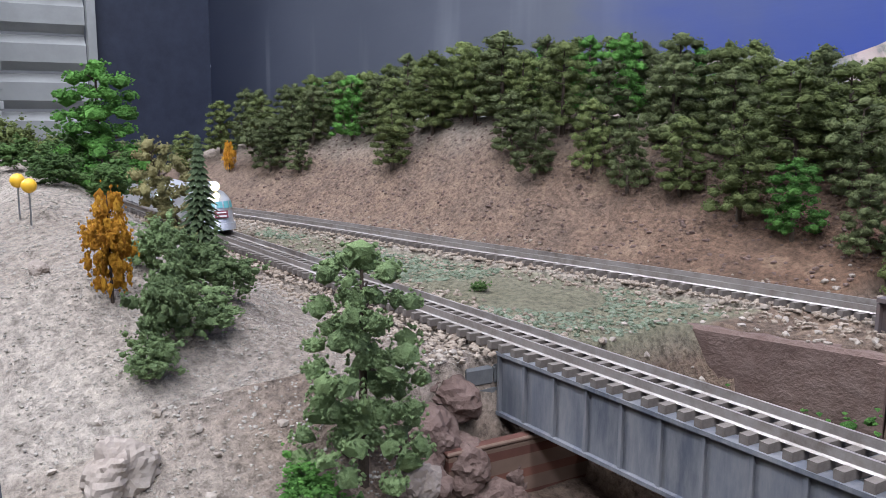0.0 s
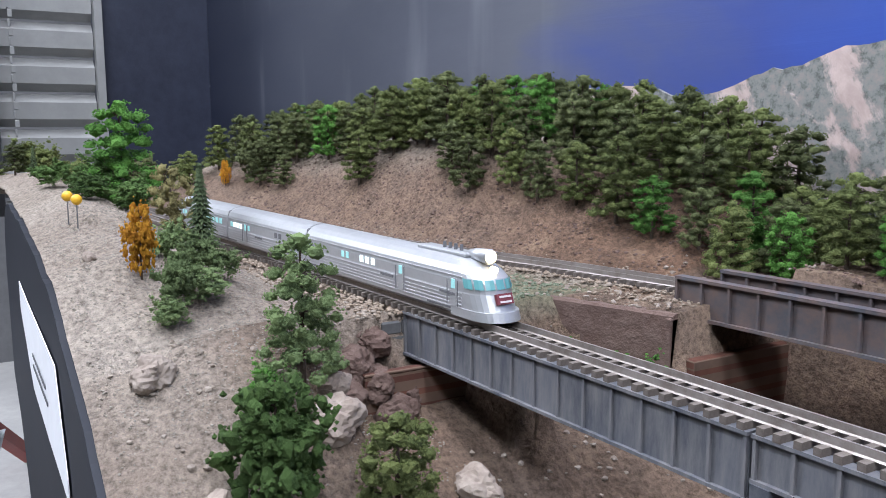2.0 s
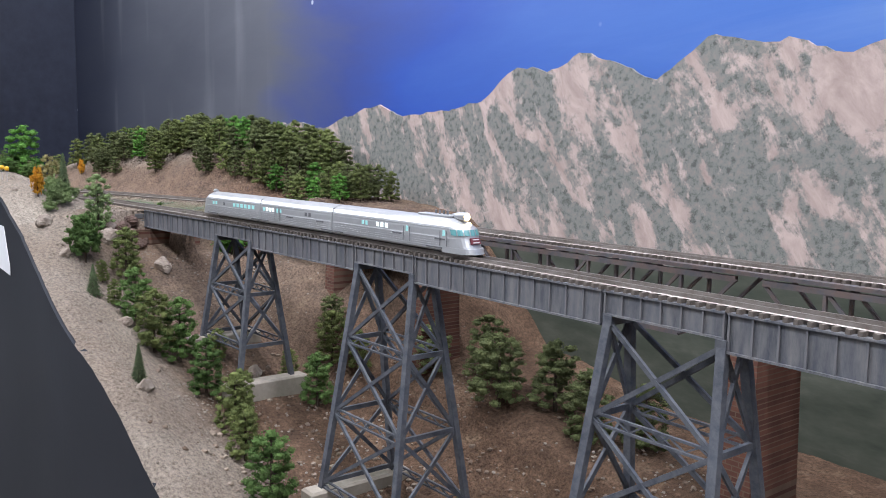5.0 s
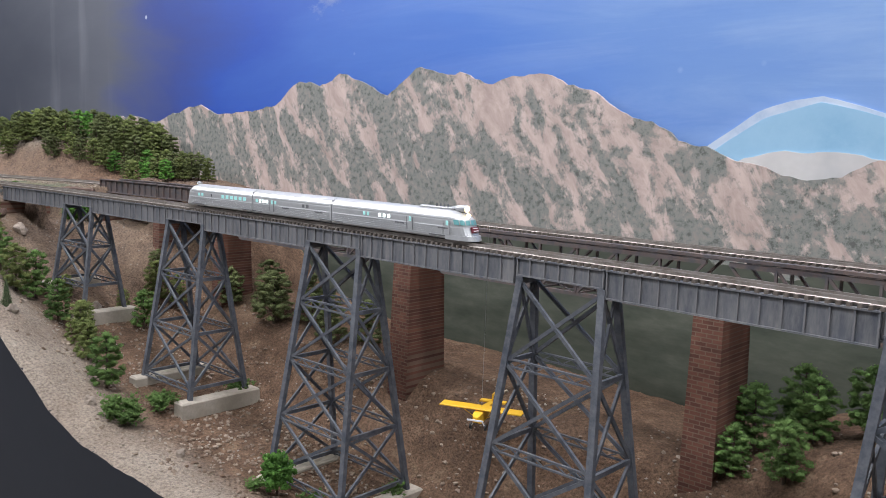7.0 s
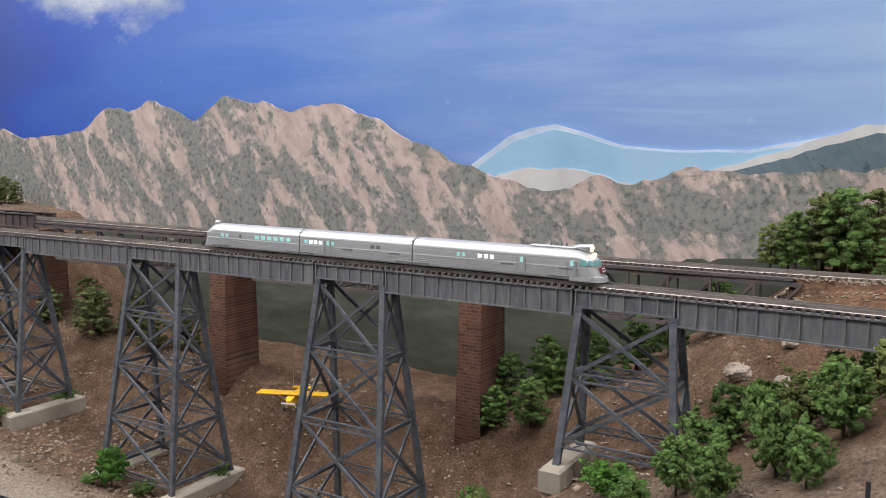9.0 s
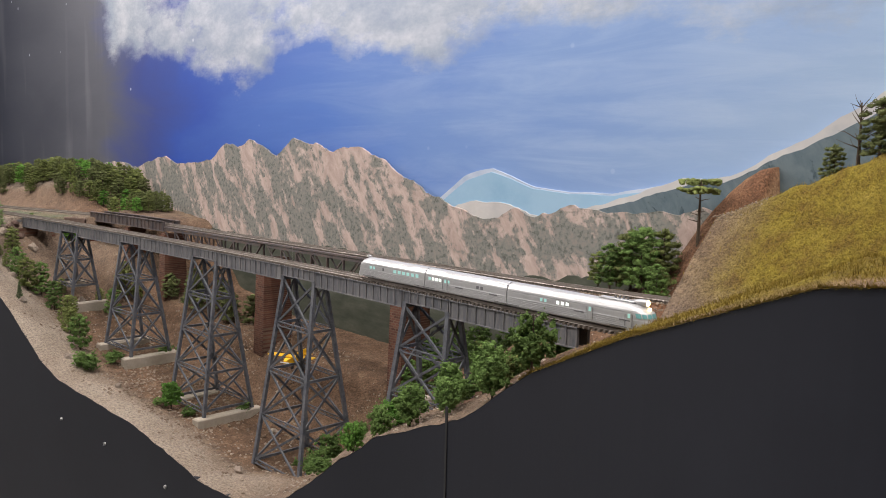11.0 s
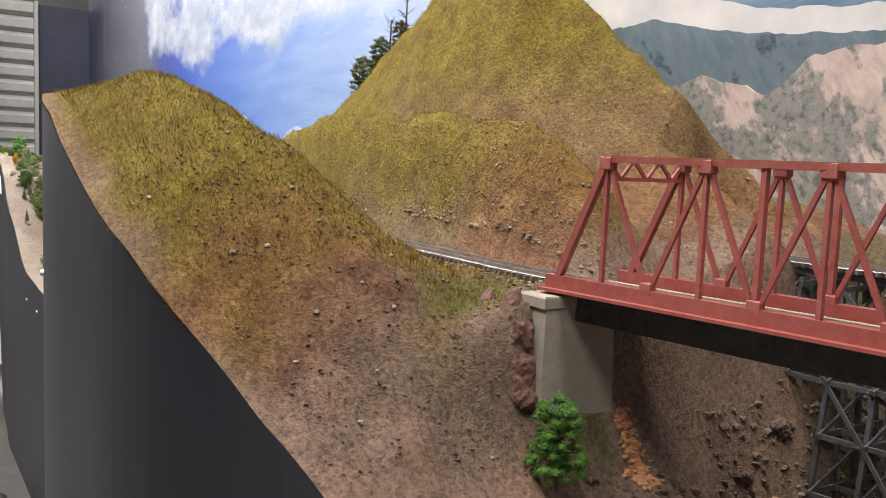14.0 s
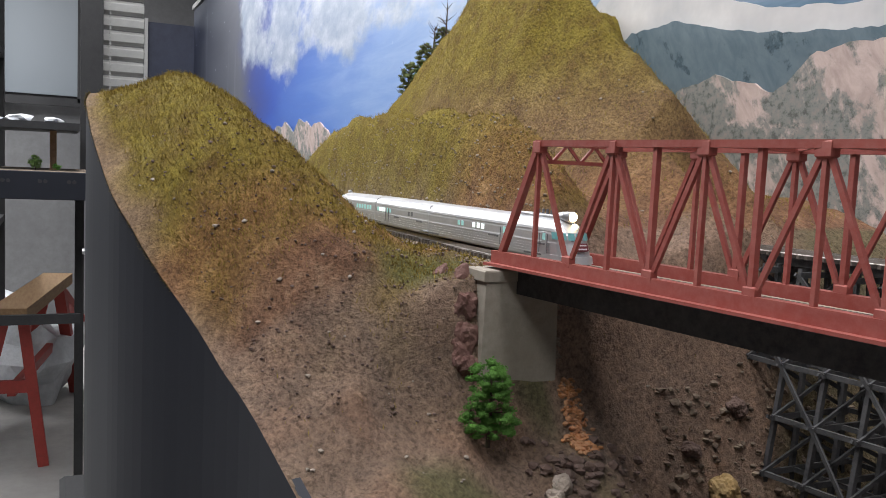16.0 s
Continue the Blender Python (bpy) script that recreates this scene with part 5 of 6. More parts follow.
for i, (x, y, h) in enumerate(((0.231, 0.103, 0.055), (0.20, 0.12, 0.05), (0.26, 0.13, 0.052), (0.162, 0.098, 0.042), (0.30, 0.12, 0.05), (0.052, 0.075, 0.035), (0.33, 0.14, 0.045), (0.712, 0.130, 0.046), (0.75, 0.129, 0.043), (0.735, 0.15, 0.05), (0.78, 0.135, 0.045), (0.81, 0.15, 0.045), (0.84, 0.13, 0.04), (0.87, 0.15, 0.04), (0.712, 0.10, 0.034), (0.747, 0.092, 0.040))):
    tree("pine", i, x, y, h, DARKPINE if i < 7 else MID, "dark green foam tree below the rear bridge", "tree", "trees below the rear bridge", 1.05)
for i, (x, y, h, m) in enumerate(((0.433, -0.040, 0.038, 1), (0.266, -0.037, 0.022, 0), (0.272, 0.035, 0.022, 0), (0.277, -0.081, 0.026, 0), (0.285, -0.078, 0.018, 0), (0.457, -0.029, 0.016, 0), (0.485, 0.034, 0.020, 0), (0.486, -0.007, 0.008, 0), (0.42, -0.05, 0.012, 0),
                                  (0.70, 0.00, 0.038, 0), (0.748, 0.0, 0.036, 0), (0.858, -0.051, 0.026, 1), (0.898, -0.070, 0.034, 0), (0.66, -0.01, 0.012, 0), (0.909, 0.001, 0.036, 0), (0.93, -0.02, 0.034, 0), (0.945, -0.075, 0.040, 0), (0.971, -0.06, 0.040, 0), (0.981, 0.014, 0.030, 0), (0.90, -0.02, 0.026, 0), (0.85, -0.09, 0.03, 1), (0.88, -0.088, 0.03, 0), (0.92, -0.092, 0.036, 0), (0.96, -0.094, 0.03, 0), (1.0, -0.09, 0.034, 0), (1.03, -0.085, 0.045, 0), (0.8, -0.085, 0.02, 0), (-0.098, 0.050, 0.029, 1))):
    tree("bush" if h < 0.03 else "round", i, x, y, h, BRIGHT if m else MID, "bright green foam bush on the gorge floor" if m else "green foam bush on the gorge slope", "bush", "bushes in the gorge", 1.15 if h < 0.03 else 0.8)
for i, (x, y, h) in enumerate(((0.90, 0.175, 0.034), (0.918, 0.168, 0.044), (0.935, 0.178, 0.058), (0.952, 0.168, 0.062), (0.968, 0.180, 0.056), (0.942, 0.195, 0.060), (0.91, 0.192, 0.038))):
    tree("pine", i, x, y, h, MID if i % 2 else PINE, "dense dark green tree above the rear cutting", "tree", "trees above the cutting", 0.95, z=max(1.19, ground_z(x, y)[0] - 0.002))
for i, (x, y, h) in enumerate(((0.955, -0.035, 0.036), (0.965, -0.015, 0.036), (0.99, -0.04, 0.034), (0.72, -0.03, 0.034), (0.765, -0.025, 0.030), (0.925, 0.02, 0.03))):
    tree("round" if i % 3 else "bush", i, x, y, h, MID if i % 2 else PINE, "green foam bush on the steep gorge bank", "bush", "bushes on the gorge bank", 0.85)
# plateau beside the fascia
PLATEAU = [("pine", -0.36, -0.075, 0.060, BRIGHT, 0.95), ("bush", -0.40, -0.105, 0.017, MID, 1.3), ("bush", -0.335, -0.096, 0.017, MID, 1.3), ("bush", -0.37, -0.088, 0.026, MID, 1.2), ("bush", -0.322, -0.078, 0.020, MID, 1.2), ("bush", -0.43, -0.09, 0.02, PINE, 1.3), ("bush", -0.385, -0.070, 0.022, MID, 1.2), ("fir", -0.222, -0.068, 0.042, FIR, 0.95), ("pine", -0.262, -0.062, 0.042, DRYSAGE, 0.75),
           ("bush", -0.205, -0.083, 0.017, SOFT, 0.95), ("bush", -0.165, -0.092, 0.024, SOFT, 0.72), ("bush", -0.171, -0.082, 0.016, SOFT, 1.2), ("bush", -0.19, -0.078, 0.020, SOFT, 0.8), ("bush", -0.186, -0.07, 0.016, SOFT, 0.95), ("bush", -0.156, -0.096, 0.013, SOFT, 1.0),
           ("bush", -0.103, -0.082, 0.013, BRIGHT, 1.2), ("fir", -0.47, -0.11, 0.02, FIR, 0.8), ("fir", 0.097, -0.102, 0.028, FIR, 1.0), ("fir", -0.031, -0.0950, 0.026, FIR, 1.15)]
for i, (k, x, y, h, m, s) in enumerate(PLATEAU):
    lab = {"pine": "layered foam pine tree on the sandy bank", "bush": "low green foam bush on the sandy bank", "fir": "dark conical needle fir tree"}[k]
    tree(k, i, x, y, h, m, "dry sage-coloured leaning foam tree" if m is DRYSAGE else lab, "bush" if k == "bush" else "tree", "", s, lean=18 if m is DRYSAGE else 0)
for x, y, h in ((-0.187, -0.099, 0.030), (-0.53, 0.03, 0.022)):
    t = tree("round", 1, x, y, h, AUTUMN, "thin autumn tree with bright orange leaves", "tree", "", 0.5, name="autumn_tree")
for i in range(26):
    rnd = random.Random(300 + i)
    x, y = rnd.uniform(-0.88, -0.5), rnd.uniform(-0.11, 0.19)
    tree("pine" if i % 2 else "bush", i, x, y, rnd.uniform(0.02, 0.045), DARKPINE if i % 3 else PINE, "small dark green foam tree on the far scenery", "tree", "distant trees", 1.2)
for i in range(11):
    rnd = random.Random(500 + i)
    tree("pine", i, -0.63 + rnd.uniform(-0.02, 0.02), -0.112 + 0.0095 * i, rnd.uniform(0.020, 0.027), DARKPINE, "dark green foam tree in the far hedge", "tree", "far hedge", 1.1)
tree("bush", 2, -0.205, 0.02, 0.005, MID, "tiny green tuft between the tracks", "bush", "", 1.3)
tree("pine", 2, 1.748, -0.066, 0.037, BRIGHT, "dense bright green pine at the abutment foot", "tree", "", 1.0, z=1.128)
# behind and on the grass hills
for i, (x, y, h, k, m) in enumerate(((0.995, 0.192, 0.062, "flat", PINE), (1.1, 0.13, 0.036, "pine", MID), (1.13, 0.14, 0.03, "pine", DARKPINE), (1.165, 0.128, 0.046, "pine", DARKPINE), (1.185, 0.135, 0.04, "pine", MID), (1.205, 0.128, 0.042, "pine", DARKPINE), (1.225, 0.128, 0.052, "dead", BARK), (1.25, 0.126, 0.032, "pine", DARKPINE), (1.268, 0.122, 0.048, "dead", BARK), (1.15, 0.13, 0.055, "dead", BARK), (1.322, 0.118, 0.027, "flat", DARKPINE), (0.98, 0.15, 0.034, "pine", MID), (1.02, 0.15, 0.03, "pine", PINE))):
    tree(k, i, x, y, h, m, {"flat": "flat-topped umbrella pine on the hillside", "pine": "dark green pine on the hill", "round": "bright leafy tree on the cutting", "dead": "bare dead tree on the hill"}[k], "tree", "", 1.0)


def moss_at(rnd):
    x = rnd.uniform(-0.40, -0.14)
    y = rnd.uniform(front_y(x) + 0.014, far_y(x) - 0.012)
    return (x, y, ground_z(x, y)[0]) if noise.noise((x * 16, y * 16, 2)) > -0.05 else None


stones("ground_turf", 5000, moss_at, TURF, "green and grey turf between the tracks", random.Random(2), (0.0005, 0.0011), "grass")
stones("hill_crumbs", 1500, lambda r: (lambda x: (lambda y: (x, y, ground_z(x, y)[0]))(far_y(x) + r.uniform(0.012, 0.09)))(r.uniform(-0.5, -0.02)), BROWNROCK, "dark soil crumbs on the bare hill", random.Random(12), (0.0005, 0.0012), "soil")
stones("slope_turf", 700, lambda r: (lambda x: (lambda y: (x, y, ground_z(x, y)[0] + 0.0002))(r.uniform(edge_y(x), front_y(x) - 0.02)))(r.uniform(1.58, 1.74)), BROWNROCK, "dark crumbs of soil on the slope", random.Random(13), (0.0004, 0.0010), "grass")

# pins, rail marker, aeroplane, paper label
for x, y in ((-0.272, -0.113), (-0.262, -0.1105)):
    p = thing("ball_pin", "yellow ball-headed pin stuck in the scenery", "pin", "yellow pins", pose(x, y, ground_z(x, y)[0]))
    part("needle", MB().tube((0, 0, -0.004), (0.0006, 0, 0.0115), 0.0003, 0.0003, 6), STEELPIN, p)
    hb = MB()
    hb.add(*[[(a * 0.0024 + 0.0006, b * 0.0024, c * 0.0024 + 0.0125) for a, b, c in ICO[1][0]], ICO[1][1]])
    part("ball", hb, YELLOW, p, "glossy yellow ball", True)


def aeroplane():
    ob = thing("model_aeroplane", "small yellow high-wing model aeroplane hanging in the gorge", "aeroplane", "", pose(0.540, 0.062, 1.062, 0, 0, 22))
    part("wing", MB().box((0, 0, 0.006), (0.062, 0.011, 0.0013), bev=0.0006), YELLOW, ob)
    part("fuselage", MB().loft([[(-w, y, z - h), (w, y, z - h), (w, y, z + h), (-w, y, z + h)] for y, w, h, z in ((-0.014, 0.002, 0.002, 0.001), (-0.01, 0.0032, 0.0035, 0.001), (0.004, 0.0032, 0.004, 0.0015), (0.03, 0.0008, 0.0015, 0.002))]), YELLOW, ob)
    part("tailplane", MB().box((0, 0.028, 0.003), (0.020, 0.006, 0.001)), YELLOW, ob)
    part("fin", MB().box((0, 0.029, 0.006), (0.001, 0.006, 0.006)), YELLOW, ob)
    part("propeller", MB().box((0, -0.0148, 0.001), (0.012, 0.0006, 0.0012)), PAPER, ob)
    for s in (-1, 1):
        part("wheel", MB().tube((s * 0.005, -0.007, -0.006), (s * 0.0062, -0.007, -0.006), 0.0022, 0.0022, 12), BLACK, ob)
        part("wing_strut", MB().beam((s * 0.003, -0.003, -0.001), (s * 0.016, -0.001, 0.0055), 0.0005), YELLOW, ob)
        part("landing_leg", MB().beam((s * 0.002, -0.007, -0.001), (s * 0.0055, -0.007, -0.006), 0.0006), PAPER, ob)
    part("wire", MB().beam((0, 0, 0.006), (0, 0.002, 0.14), 0.0002), STEELPIN, ob)


aeroplane()
lab = thing("paper_label", "torn white paper label taped to the fascia", "label")
part("sheet", MB().loft([[(x, edge_y(x) - 0.0062, a), (x, edge_y(x) - 0.0066, a), (x, edge_y(x) - 0.0066, b), (x, edge_y(x) - 0.0062, b)] for x, a, b in ((-0.339, 1.168, 1.182), (-0.285, 1.141, 1.180), (-0.22, 1.138, 1.179), (-0.179, 1.137, 1.178), (-0.159, 1.136, 1.145))]), PAPER, lab)
for i in range(2):
    part("printed_line", MB().beam((-0.272, edge_y(-0.34) - 0.0070, 1.160 - 0.005 * i), (-0.217 + 0.006 * i, edge_y(-0.3) - 0.0070, 1.160 - 0.005 * i), 0.0003, 0.0014), INK, lab)


# ---------- black timber trestle of the rear track ----------
def timber_trestle():
    ob = thing("timber_trestle", "black timber trestle with many braced bents", "trestle")
    zt = FAR_Z + 0.006
    pitch, count = 0.0215, 15
    xs = [1.668 + pitch * k for k in range(count)]
    foot = [min(ground_z(x, far_y(x))[0], 1.16) - 0.012 for x in xs]
    spread = lambda z, o: o * (1 + 0.95 * (zt - z) / 0.10)
    tiers = [zt - 0.003, zt - 0.024, zt - 0.048, zt - 0.074, zt - 0.102, zt - 0.132]
    for k, x in enumerate(xs):
        y, zb = far_y(x), foot[k]
        levels = [z for z in tiers if z > zb + 0.006]
        for o in (-0.0135, -0.0045, 0.0045, 0.0135):
            part("post", MB().beam((x, y + o, zt), (x, y + spread(zb, o), zb), 0.0024), BLACKWOOD, ob)
        for i, z in enumerate(levels):
            w = spread(z, 0.016)
            part("sill", MB().beam((x + 0.0016, y - w, z), (x + 0.0016, y + w, z), 0.0014, 0.0030), BLACKWOOD, ob)
            if i + 1 < len(levels):
                w2 = spread(levels[i + 1], 0.016)
                part("cross_brace", MB().beam((x - 0.0014, y - w, z), (x - 0.0014, y + w2, levels[i + 1]), 0.0012, 0.0018), BLACKWOOD, ob)
                part("cross_brace", MB().beam((x + 0.0018, y + w, z), (x + 0.0018, y - w2, levels[i + 1]), 0.0012, 0.0018), BLACKWOOD, ob)
        if k + 1 < count:
            x2, y2 = xs[k + 1], far_y(xs[k + 1])
            for i, z in enumerate(levels[1:]):
                for o in (-0.0150, -0.0050, 0.0150):
                    part("girt", MB().beam((x, y + spread(z, o), z), (x2, y2 + spread(z, o), z), 0.0017, 0.0024), BLACKWOOD, ob)
                if (k + i) % 2 == 0:
                    z0 = levels[i]
                    part("sway_brace", MB().beam((x, y - spread(z0, 0.0155), z0), (x2, y2 - spread(z, 0.0155), z), 0.0012, 0.0020), BLACKWOOD, ob)
    for o in (-0.006, 0.006):
        part("stringer", MB().beam((1.645, far_y(1.645) + o, zt + 0.002), (1.98, far_y(1.98) + o, zt + 0.002), 0.006, 0.005), BLACKWOOD, ob)


timber_trestle()


# ---------- train ----------
PROFILE = [(0.0012, 0.0072), (0.0022, 0.0081), (0.0060, 0.0082), (0.0088, 0.0082), (0.0092, 0.0081), (0.0125, 0.0081), (0.0150, 0.0076), (0.0170, 0.0066), (0.0184, 0.0048), (0.0192, 0.0026), (0.0195, 0.0006)]


def plan_ring(z, w, xb, xf, rf, rb, n=14):
    """Outline at one height: straight sides, ends rounded by rf and rb."""
    out = []
    for i in range(n + 1):
        a = -math.pi / 2 + math.pi * i / n
        out.append((xf - rf + rf * max(0, math.cos(a)) ** 0.8, w * math.sin(a) if rf > 0.001 else w * (-1 if i <= n / 2 else 1), z))
    for i in range(n + 1):
        a = math.pi / 2 - math.pi * i / n
        out.append((xb + rb - rb * max(0, math.cos(a)) ** 0.8, w * math.sin(a) if rb > 0.001 else w * (1 if i <= n / 2 else -1), z))
    return out


NOSE = [(0.0012, 0.0), (0.0022, -0.0004), (0.0060, -0.0022), (0.0088, -0.0034), (0.0105, -0.0038), (0.0125, -0.0044), (0.0138, -0.0052), (0.0150, -0.0075), (0.0170, -0.0105), (0.0184, -0.0145), (0.0192, -0.019), (0.0195, -0.024)]


def car(name, label, length, kind):
    ob = thing(name, label, "railway carriage", "streamlined silver train")
    h = length / 2
    zs = [p[0] for p in PROFILE] + [0.0105, 0.0138]
    rings = []
    for z in sorted(zs):
        w = lerp_table(z, PROFILE)
        xf, xb, rf, rb = h - 0.0006, -h + 0.0006, 0.0004, 0.0004
        if kind == "lead":
            xf, rf = h + lerp_table(z, NOSE), 0.0095 if z < 0.014 else 0.008
        if kind == "tail":
            xb, rb = -h - 0.7 * lerp_table(z, NOSE), 0.008
        rings.append(plan_ring(z, w, xb, xf, rf, rb))
    body = MB().loft(rings)
    part("body", body, SILVER, ob, smooth=False)
    # fluting and roof ribs
    x0, x1 = -h + (0.012 if kind == "tail" else 0.002), h - (0.014 if kind == "lead" else 0.002)
    for s in (-1, 1):
        for z in (0.0035, 0.0047, 0.0059, 0.0071, 0.0085):
            part("flute", MB().beam((x0, s * 0.00825, z), (x1, s * 0.00825, z), 0.0003, 0.0004), SILVER, ob)
        part("belt_rail", MB().beam((x0, s * 0.0080, 0.0138), (x1, s * 0.0080, 0.0138), 0.0003, 0.0005), SILVER, ob)
    def pane(x, w, z=0.0112, hh=0.0025, m=WINDOW, nm="window"):
        for s in (-1, 1):
            part(nm, MB().box((x, s * 0.00812, z), (w, 0.0003, hh)), m, ob)
    def door(x):
        for s in (-1, 1):
            d = part("door", MB().box((x, s * 0.0083, 0.0085), (0.0036, 0.0003, 0.0095), bev=0.0001), SILVER, ob)
            part("door_window", MB().box((x, s * 0.0085, 0.0112), (0.0020, 0.0003, 0.0030)), WINDOW, d)
            part("handrail", MB().tube((x + 0.0030, s * 0.0088, 0.004), (x + 0.0030, s * 0.0088, 0.0125), 0.00018, 0.00018, 5).tube((x - 0.0030, s * 0.0088, 0.004), (x - 0.0030, s * 0.0088, 0.0125), 0.00018, 0.00018, 5), SHADOWGREY, d)
    if kind == "lead":
        door(h - 0.0185); door(h - 0.052)
        for x in (-0.006, -0.0105, -0.015):
            pane(x, 0.0026, m=WINDOWW)
        pane(-0.027, 0.0022); pane(-0.031, 0.0022)
        for i in range(2):
            for s in (-1, 1):
                part("vent_louvre", MB().box((0.005 + 0.04 * i, s * 0.0084, 0.0078), (0.009, 0.0003, 0.0009)), SHADOWGREY, ob)
        # windscreen of five panes round the nose
        za, zb = 0.0106, 0.0136
        r0 = plan_ring(za, lerp_table(za, PROFILE) + 0.0003, 0, h + lerp_table(za, NOSE) + 0.0003, 0.0095, 0)
        r1 = plan_ring(zb, lerp_table(zb, PROFILE) + 0.0003, 0, h + lerp_table(zb, NOSE) + 0.0003, 0.0095, 0)
        for a, b in ((0, 2), (2, 4), (4, 6), (6, 8), (8, 10), (10, 12), (12, 14)):
            q = [Vector(r0[a]).lerp(Vector(r0[b]), k) for k in (0.1, 0.9)] + [Vector(r1[b]).lerp(Vector(r1[a]), k) for k in (0.1, 0.9)]
            mid0, mid1 = Vector(r0[(a + b) // 2]), Vector(r1[(a + b) // 2])
            part("windscreen_pane", MB().add([q[0], mid0, q[1], q[2], mid1, q[3]], [(0, 1, 4, 5), (1, 2, 3, 4)]), GLASSY, ob)
        part("nose_plate", MB().box((h - 0.0022, 0, 0.0078), (0.0012, 0.0062, 0.0034), pose(0, 0, 0, 0, -22, 0)), PLATE, ob, "maroon rectangular nose emblem")
        for i in range(2):
            part("plate_bar", MB().box((h - 0.0013 - 0.0006 * i, 0, 0.0071 + 0.0016 * i), (0.0004, 0.0044, 0.0006), pose(0, 0, 0, 0, -22, 0)), PALE, ob)
        part("headlight_hood", MB().loft([[(x, r * math.cos(i * math.tau / 10), 0.0203 + r * math.sin(i * math.tau / 10)) for i in range(10)] for x, r in ((h - 0.024, 0.0004), (h - 0.017, 0.0021), (h - 0.0095, 0.0026))]), SILVER, ob, smooth=True)
        part("headlight", MB().tube((h - 0.0096, 0, 0.0203), (h - 0.0088, 0, 0.0203), 0.0022, 0.0019, 12), LAMP, ob, "glowing warm headlight")
        part("lower_headlight", MB().tube((h - 0.0085, 0, 0.0163), (h - 0.0068, 0, 0.0163), 0.0013, 0.0011, 10), LAMP, ob)
        for i in range(4):
            part("exhaust_stack", MB().tube((h - 0.036 + 0.0034 * i, 0, 0.019), (h - 0.036 + 0.0034 * i, 0, 0.0226), 0.0007, 0.0006, 7), SHADOWGREY, ob)
        part("roof_hatch", MB().box((h - 0.034, 0, 0.0198), (0.030, 0.006, 0.0014), bev=0.0006), SILVER, ob)
        part("pilot_ring", MB().loft([plan_ring(z, 0.0084, h - 0.02, h + d, 0.0098, 0.0) for z, d in ((0.0008, 0.0012), (0.0038, 0.0002))]), SILVER, ob)
    elif kind == "mid":
        for x in (-0.043, -0.0385, -0.034, -0.0295):
            pane(x, 0.0030, m=WINDOWW if x > -0.04 else WINDOW)
        pane(-0.0185, 0.0022); door(-0.0225)
        pane(0.0165, 0.0030, m=SHADOWGREY); pane(0.0215, 0.0030, m=SHADOWGREY)
        for i in (-0.005, 0.035):
            for s in (-1, 1):
                part("vent_louvre", MB().box((i, s * 0.0084, 0.0078), (0.009, 0.0003, 0.0009)), SHADOWGREY, ob)
    else:
        for i in range(6):
            pane(0.040 - 0.0062 * i, 0.0038, hh=0.0029)
        pane(-0.008, 0.002, m=SHADOWGREY)
        pane(-0.022, 0.003); pane(-0.027, 0.003)
        part("tail_fin_light", MB().tube((-h + 0.010, 0, 0.0200), (-h + 0.014, 0, 0.0200), 0.0015, 0.0012, 10), SILVER, ob)
        part("tail_lamp", MB().tube((-h + 0.0094, 0, 0.0200), (-h + 0.0101, 0, 0.0200), 0.0013, 0.0013, 10), WINDOWW, ob)
    # running gear
    ends = ((-h + 0.004) if kind != "tail" else (-h + 0.022), (h - 0.004) if kind != "lead" else (h - 0.025))
    for x in ends:
        t = part("truck", MB().box((x, 0, 0.0022), (0.017, 0.0118, 0.0026), bev=0.0005).box((x, 0, 0.0030), (0.019, 0.0166, 0.0014), bev=0.0004), SHADOWGREY, ob)
        for d in (-0.0052, 0.0052):
            part("wheelset", MB().tube((x + d, -0.0052, 0.0024), (x + d, 0.0052, 0.0024), 0.0024, 0.0024, 14), SHADOWGREY, t)
    part("skirt_shadow_plate", MB().box(((ends[0] + ends[1]) / 2, 0, 0.0022), (ends[1] - ends[0] - 0.02, 0.012, 0.0024)), SHADOWGREY, ob)
    if kind != "tail":
        part("bellows", MB().box((-h - 0.0002, 0, 0.0098), (0.0022, 0.0135, 0.0160), bev=0.0012), SHADOWGREY, ob)
    return ob


LEN = (0.134, 0.099, 0.101)
LEAD = car("power_car", "silver streamlined railcar with shovel nose and lit windows", LEN[0], "lead")
MIDCAR = car("baggage_car", "silver streamlined middle carriage with lit windows", LEN[1], "mid")
TAIL = car("observation_car", "silver streamlined observation carriage with a rounded tail", LEN[2], "tail")
NOSE_X = [(0, -0.356), (4, 0.184), (4.7, 0.281), (7, 0.578), (9.2, 0.861), (11.5, 1.143), (14, 1.40), (14.5, 1.468), (15, 1.572), (15.5, 1.664), (16, 1.757)]


def motions():
    off = 0.0
    for ob, ln in ((LEAD, LEN[0]), (MIDCAR, LEN[1]), (TAIL, LEN[2])):
        rows = []
        for i in range(33):
            t = i * 0.5
            x = lerp_table(t, NOSE_X) - off - ln / 2
            a, b = x - ln / 2 + 0.006, x + ln / 2 - 0.012
            yaw = math.degrees(math.atan2(front_y(b) - front_y(a), b - a))
            pitch = math.degrees(math.atan2(front_z(b) - front_z(a), b - a))
            rows.append((t, pose(x, (front_y(a) + front_y(b)) / 2, (front_z(a) + front_z(b)) / 2, 0, -pitch, yaw)))
        walk(ob, rows)
        off += ln


